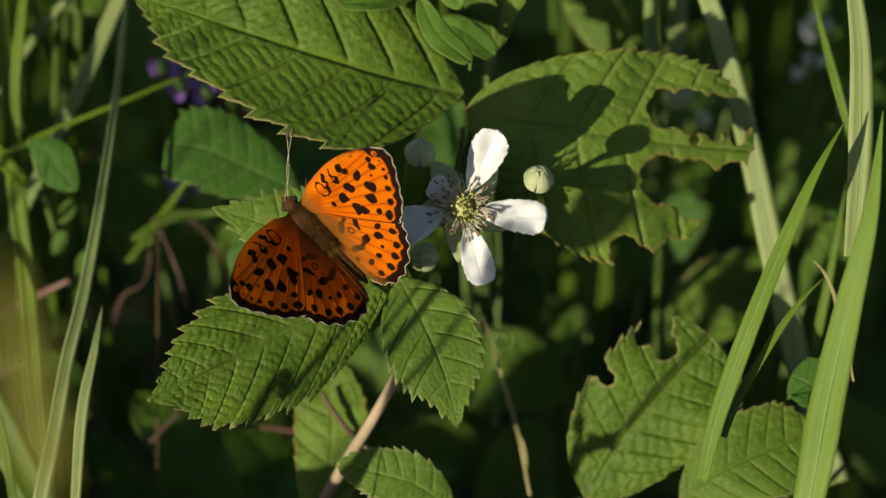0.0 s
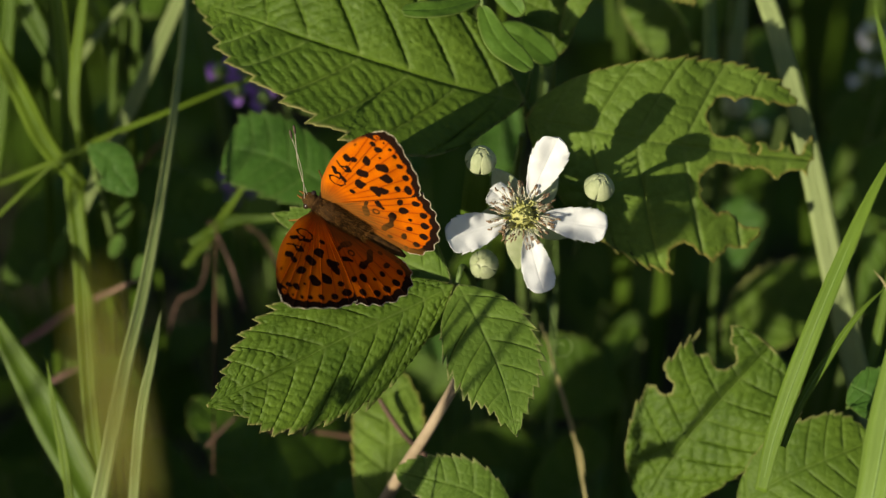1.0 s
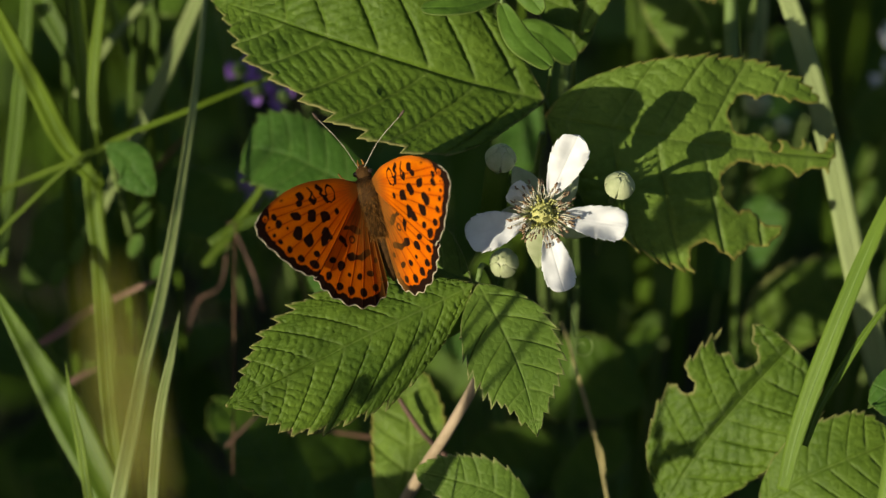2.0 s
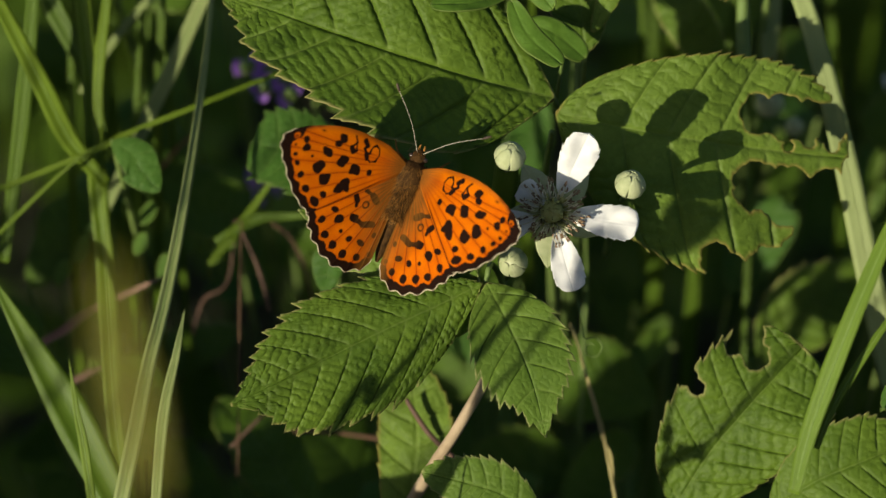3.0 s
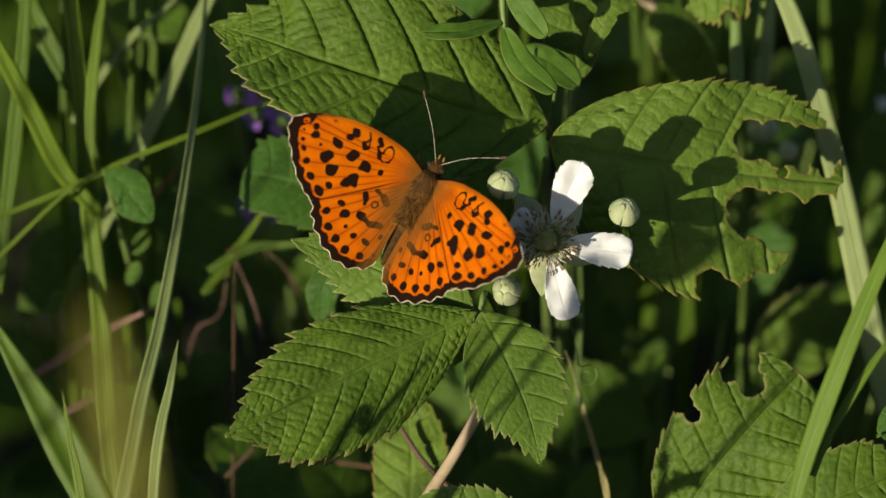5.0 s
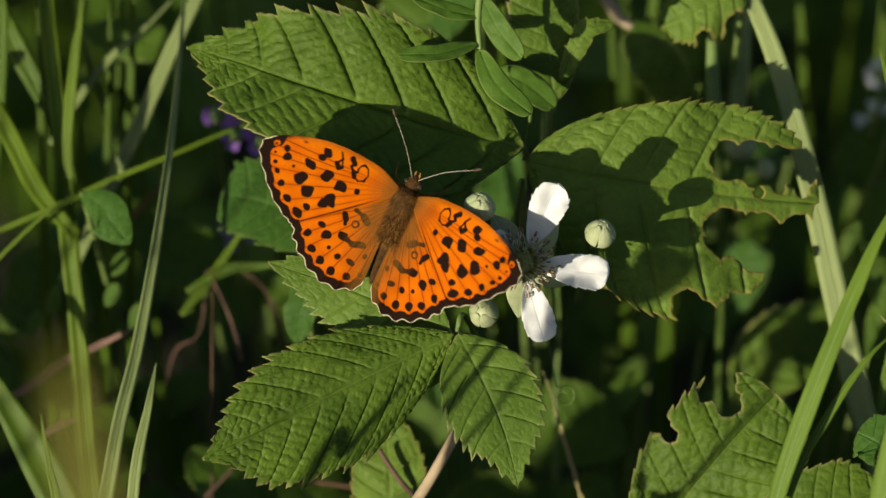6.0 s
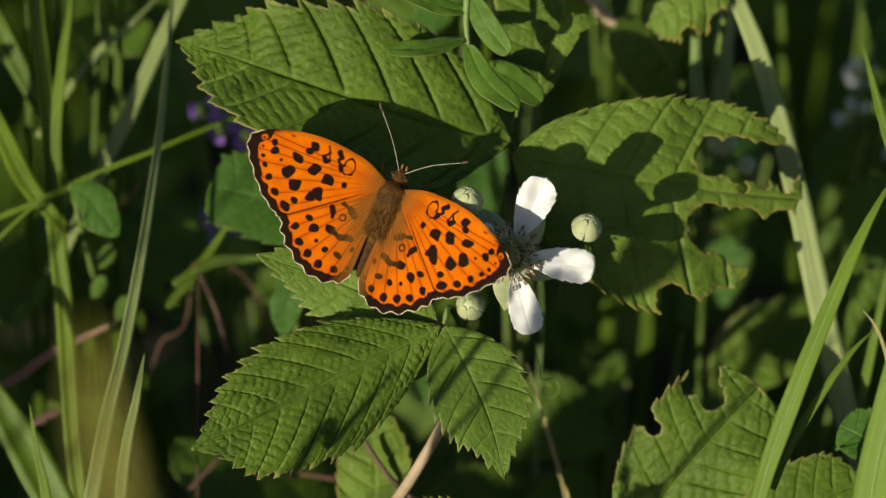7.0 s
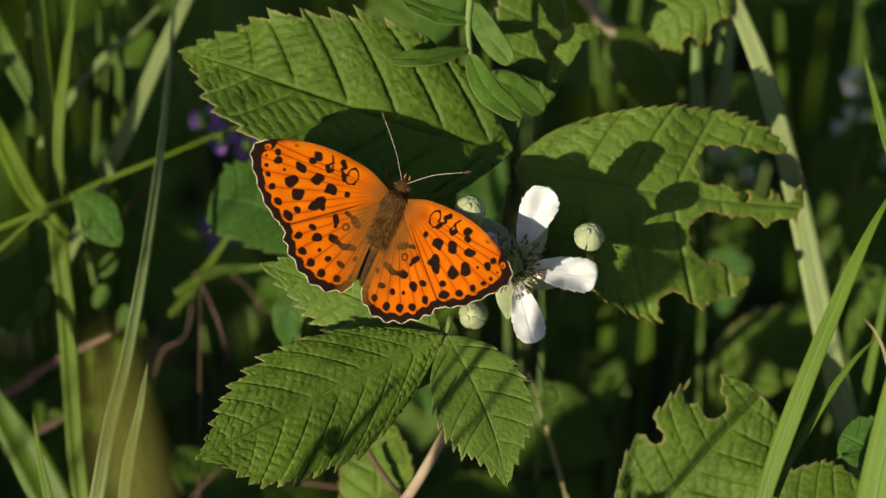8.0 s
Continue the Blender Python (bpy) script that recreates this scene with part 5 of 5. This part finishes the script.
    me.polygons.foreach_set("use_smooth", [True] * len(me.polygons))
    me.materials.append(M_WING)
    return me


def body_mesh(name, sections, parent, mat, label="", segs=20):
    """A furry body part turned from rings (y, z, half width, half height) in millimetres."""
    bm = bmesh.new()
    rings = []
    co, _ = spline([(s[0], s[1], s[2]) for s in sections], 24)
    hh, _ = spline([(s[3], 0, 0) for s in sections], 24)
    for i, (c, h) in enumerate(zip(co, hh)):
        ring = []
        for j in range(segs):
            a = 2 * math.pi * j / segs
            k = 1 + 0.10 * noise.noise(Vector((c.x * 1.3, math.cos(a) * 2, math.sin(a) * 2)))
            ring.append(bm.verts.new(Vector((max(c.z, 0.02) * math.cos(a) * k, c.x, c.y + max(h.x, 0.02) * math.sin(a) * k)) * 0.001))
        rings.append(ring)
    for r0, r1 in zip(rings, rings[1:]):
        for j in range(segs):
            bm.faces.new((r0[j], r1[j], r1[(j + 1) % segs], r0[(j + 1) % segs]))
    bm.faces.new(rings[0])
    bm.faces.new(rings[-1][::-1])
    return local_part(name, bm, mat, parent, label)


def local_part(name, bm, mat, parent, label=""):
    me = bpy.data.meshes.new(name)
    bm.to_mesh(me)
    bm.free()
    me.materials.append(mat)
    me.polygons.foreach_set("use_smooth", [True] * len(me.polygons))
    ob = new(name, me)
    ob.parent = parent
    if label:
        ob["label"] = label
    return ob


def mm(*p):
    return Vector(p) * 0.001


def hairs(name, parent, mat, count, yr, half, z0, length, seed, label):
    """Short fur: thin tapering hairs that lean backwards."""
    rng = random.Random(seed)
    bm = bmesh.new()
    for _ in range(count):
        y, a = rng.uniform(*yr), rng.uniform(-1.4, 1.4)
        p = Vector((half * math.sin(a), y, z0 + half * 0.8 * math.cos(a)))
        d = Vector((math.sin(a) * 0.95, -0.75 + rng.uniform(-.3, .3), math.cos(a) * 0.5 + rng.uniform(0, .3))) * rng.uniform(*length)
        s = Vector((0.032, 0.012, 0.0))
        v = [bm.verts.new(c * 0.001) for c in (p - s, p + s, p + Vector((0, 0, 0.07)), p + d)]
        for f in ((0, 1, 3), (1, 2, 3), (2, 0, 3), (0, 2, 1)):
            bm.faces.new([v[k] for k in f])
    return tagged(local_part(name, bm, mat, parent, label), kind="stuff")


def butterfly():
    t = new("butterfly")
    t.empty_display_size = 0.01
    tagged(t, "orange black-spotted fritillary butterfly basking, wings beating", "butterfly")
    body_mesh("thorax", ((-5.4, 0.1, 1.2, 1.1), (-3.4, 0.4, 2.1, 1.8), (-1.2, 0.6, 2.35, 2.0), (0.6, 0.5, 1.8, 1.6), (1.7, 0.1, 0.9, 0.9)), t, M_FUR, "brown furry thorax")
    body_mesh("abdomen", ((-17.0, -1.0, 0.25, 0.25), (-14.5, -0.8, 0.95, 0.9), (-9.5, -0.4, 1.25, 1.2), (-5.5, 0.0, 1.2, 1.1), (-3.6, 0.1, 1.0, 0.9)), t, M_FUR, "slender brown abdomen")
    head = body_mesh("head", ((0.8, 0.1, 1.0, 0.9), (1.8, 0.15, 1.4, 1.15), (2.8, 0.0, 1.15, 0.95), (3.6, -0.1, 0.4, 0.4)), t, M_FUR, "brown furry head")
    hairs("fur", t, M_FUR, 2600, (-8.0, 1.5), 1.9, 0.35, (0.5, 1.5), 3, "soft olive-brown fur")
    hairs("shoulder_fur", t, M_FUR, 1500, (-8.0, -0.5), 1.6, 0.5, (0.6, 1.6), 8, "long olive-brown hair over the wing bases")
    hairs("rusty_fur", t, M_FUR_RED, 1700, (-9.0, 1.0), 1.6, 0.5, (0.7, 2.2), 9, "scattered rusty hair")
    hairs("head_fur", head, M_FUR_RED, 80, (1.2, 3.2), 0.85, 0.1, (0.3, 0.7), 4, "rusty fur")
    feelers = []
    for sx in (-1, 1):
        local_part("eye", ball(mm(1.1 * sx, 2.2, 0.2), (0.55, 0.7, 0.7), (1, 0, 0), 12, 8, world=False), M_EYE, head, "dark shining eye")
        root, end = mm(0, 0, 0), mm(5.95 * sx, 9.4, 2.1)
        ant = local_part("antenna", tube([root, root.lerp(end, 0.5) + mm(-0.5 * sx, 0.2, 0.5), end], [0.07, 0.055, 0.055, 0.065], 6, 16, world=False), M_ANTENNA, t, "thin pale antenna")
        feelers.append((ant, sx))
        away = (end - root).normalized()
        local_part("club", ball(end + away * 0.0004, (0.26, 0.26, 0.85), away, 8, 8, world=False), M_CLUB, ant, "dark antenna club")
        local_part("palp", tube([mm(0.3 * sx, 3.0, -0.2), mm(0.45 * sx, 3.9, 0.0), mm(0.35 * sx, 4.5, 0.35)], [0.25, 0.22, 0.08], 6, 8, world=False), M_FUR_RED, head)
        for k, (y0, y1) in enumerate(((0.4, 3.0), (-1.2, -3.0), (-2.8, -7.0))):
            local_part("leg", tube([mm(1.0 * sx, y0, -0.9), mm(3.6 * sx, (y0 + y1) / 2, -1.2), mm(5.0 * sx, y1, -5.0)], [0.3, 0.2, 0.12], 5, 10, world=False), M_FUR_RED, t)
    wings = []
    for mirror in (True, False):
        for nm, outline, spots, root, fore in (("forewing", FORE, FORE_SPOTS, (0.2, 0.2), True), ("hindwing", HIND, HIND_SPOTS, (0.2, -1.6), False)):
            ob = new(nm, wing_mesh(nm, outline, spots, root, fore, mirror))
            ob.parent = t
            so = ob.modifiers.new("thickness", "SOLIDIFY")
            so.thickness = 0.00006
            tagged(ob, "orange forewing with black spots and looped marks" if fore else "orange hindwing with black spots, pale scalloped fringe")
            wings.append((ob, -1 if mirror else 1, fore))
    return t, wings, feelers


BUTTERFLY, WINGS, FEELERS = butterfly()


def perch(p, heading, pitch, roll):
    """The butterfly's pose: its place (cm), then its heading, pitch and roll in the local frame, in degrees."""
    turn = AX @ Euler((radians(pitch), radians(roll), radians(heading)), "XYZ").to_matrix()
    return Matrix.Translation(P(p)) @ turn.to_4x4()


# seconds, place (cm), heading, pitch and roll (degrees)
BODY_ROWS = [
    (0, -1.62, -0.35, 0.36, 44.3, 5.8, 0.7),
    (0.2, -1.86, -0.48, 0.38, 47.8, 9.0, -1.5),
    (0.5, -2.05, -0.33, 0.54, 52.4, 8.0, 2.6),
    (1, -2.26, -0.13, 0.46, 59.3, 6.9, 0.0),
    (1.2, -2.23, -0.05, 0.46, 56.0, 6.0, -1.0),
    (1.7, -1.95, 0.12, 0.42, 32.0, 4.0, -5.0),
    (2.3, -1.58, 0.33, 0.25, -2.5, 2.5, -10.5),
    (2.5, -1.34, 0.44, 0.25, -13.1, 2.4, -12.2),
    (3, -1.16, 0.43, 0.25, -22.1, 6.5, -1.5),
    (3.5, -0.88, 0.44, 0.25, -26.3, 11.2, 0.9),
    (3.7, -1.02, 0.46, 0.25, -30.8, 11.7, -6.7),
    (4, -0.95, 0.55, 0.25, -36.9, 13.1, -11.4),
    (4.5, -0.84, 0.67, 0.25, -35.1, 8.5, -8.9),
    (5.2, -0.75, 0.80, 0.25, -30.5, 11.0, -10.0),
    (6, -0.73, 0.87, 0.25, -27.6, 14.1, -10.8),
    (6.5, -0.75, 0.88, 0.25, -27.1, 13.3, -9.9),
    (7, -0.76, 0.87, 0.25, -26.8, 13.8, -10.1),
    (7.5, -0.75, 0.87, 0.25, -26.9, 13.6, -10.7),
    (8, -0.76, 0.87, 0.25, -26.9, 14.0, -10.6),
]
# seconds, lift of the wings (degrees)
BEAT_ROWS = [
    (0, 47.2),
    (0.1, 28.5),
    (0.2, 25.1),
    (0.3, 49.5),
    (0.4, 36.5),
    (0.5, 28.0),
    (0.6, 38.5),
    (0.7, 51.5),
    (0.8, 32.5),
    (0.9, 38.5),
    (1, 51.2),
    (1.1, 32.5),
    (1.2, 33.5),
    (1.3, 48.5),
    (1.4, 36.5),
    (1.5, 30.5),
    (1.7, 50.5),
    (1.8, 32.5),
    (2, 50.5),
    (2.1, 34.5),
    (2.3, 48.5),
    (2.4, 38.5),
    (2.5, 40.7),
    (2.6, 54.5),
    (2.7, 34.5),
    (2.8, 34.5),
    (2.9, 54.5),
    (3, 35.8),
    (3.1, 33.5),
    (3.2, 56.5),
    (3.3, 36.5),
    (3.4, 24.5),
    (3.5, 53.3),
    (3.6, 38.5),
    (3.7, 16.8),
    (3.8, 29.0),
    (3.9, 37.0),
    (4, 19.3),
    (4.1, 31.2),
    (4.2, 55.0),
    (4.3, 29.0),
    (4.4, 21.0),
    (4.5, 41.8),
    (4.6, 62.0),
    (4.7, 25.0),
    (4.8, 39.0),
    (4.9, 53.0),
    (5, 29.0),
    (5.1, 17.0),
    (5.2, 39.0),
    (5.3, 49.0),
    (5.4, 25.0),
    (5.6, 21.5),
    (5.8, 25.5),
    (5.9, 19.5),
    (6, 16.8),
    (6.5, 15.8),
    (7, 15.7),
    (7.5, 15.3),
    (8, 16.2),
]


def motions():
    walk(BUTTERFLY, [(t, perch((u, v, w), h, pi, ro)) for t, u, v, w, h, pi, ro in BODY_ROWS])
    for ob, side, fore in WINGS:
        rows = []
        for t, lift in BEAT_ROWS:
            lift = lift if fore else lift * 0.94
            rows.append((t, pose(0.0009 * side, 0, 0.0009, 0, -lift * side, 0)))
        walk(ob, rows)
    # the antennae lie side by side at first; then they are spread
    for ob, sx in FEELERS:
        at = (0.00045 * sx, 0.003, 0.0005)
        first = pose(*at, 0, 0, -79) if sx < 0 else pose(*at, 0, 0, -15)
        last = pose(*at, 0, 0, 5) if sx < 0 else pose(*at, 0, 0, -20)
        walk(ob, [(0.0, first), (1.2, first), (2.3, last), (8.0, last)])


motions()
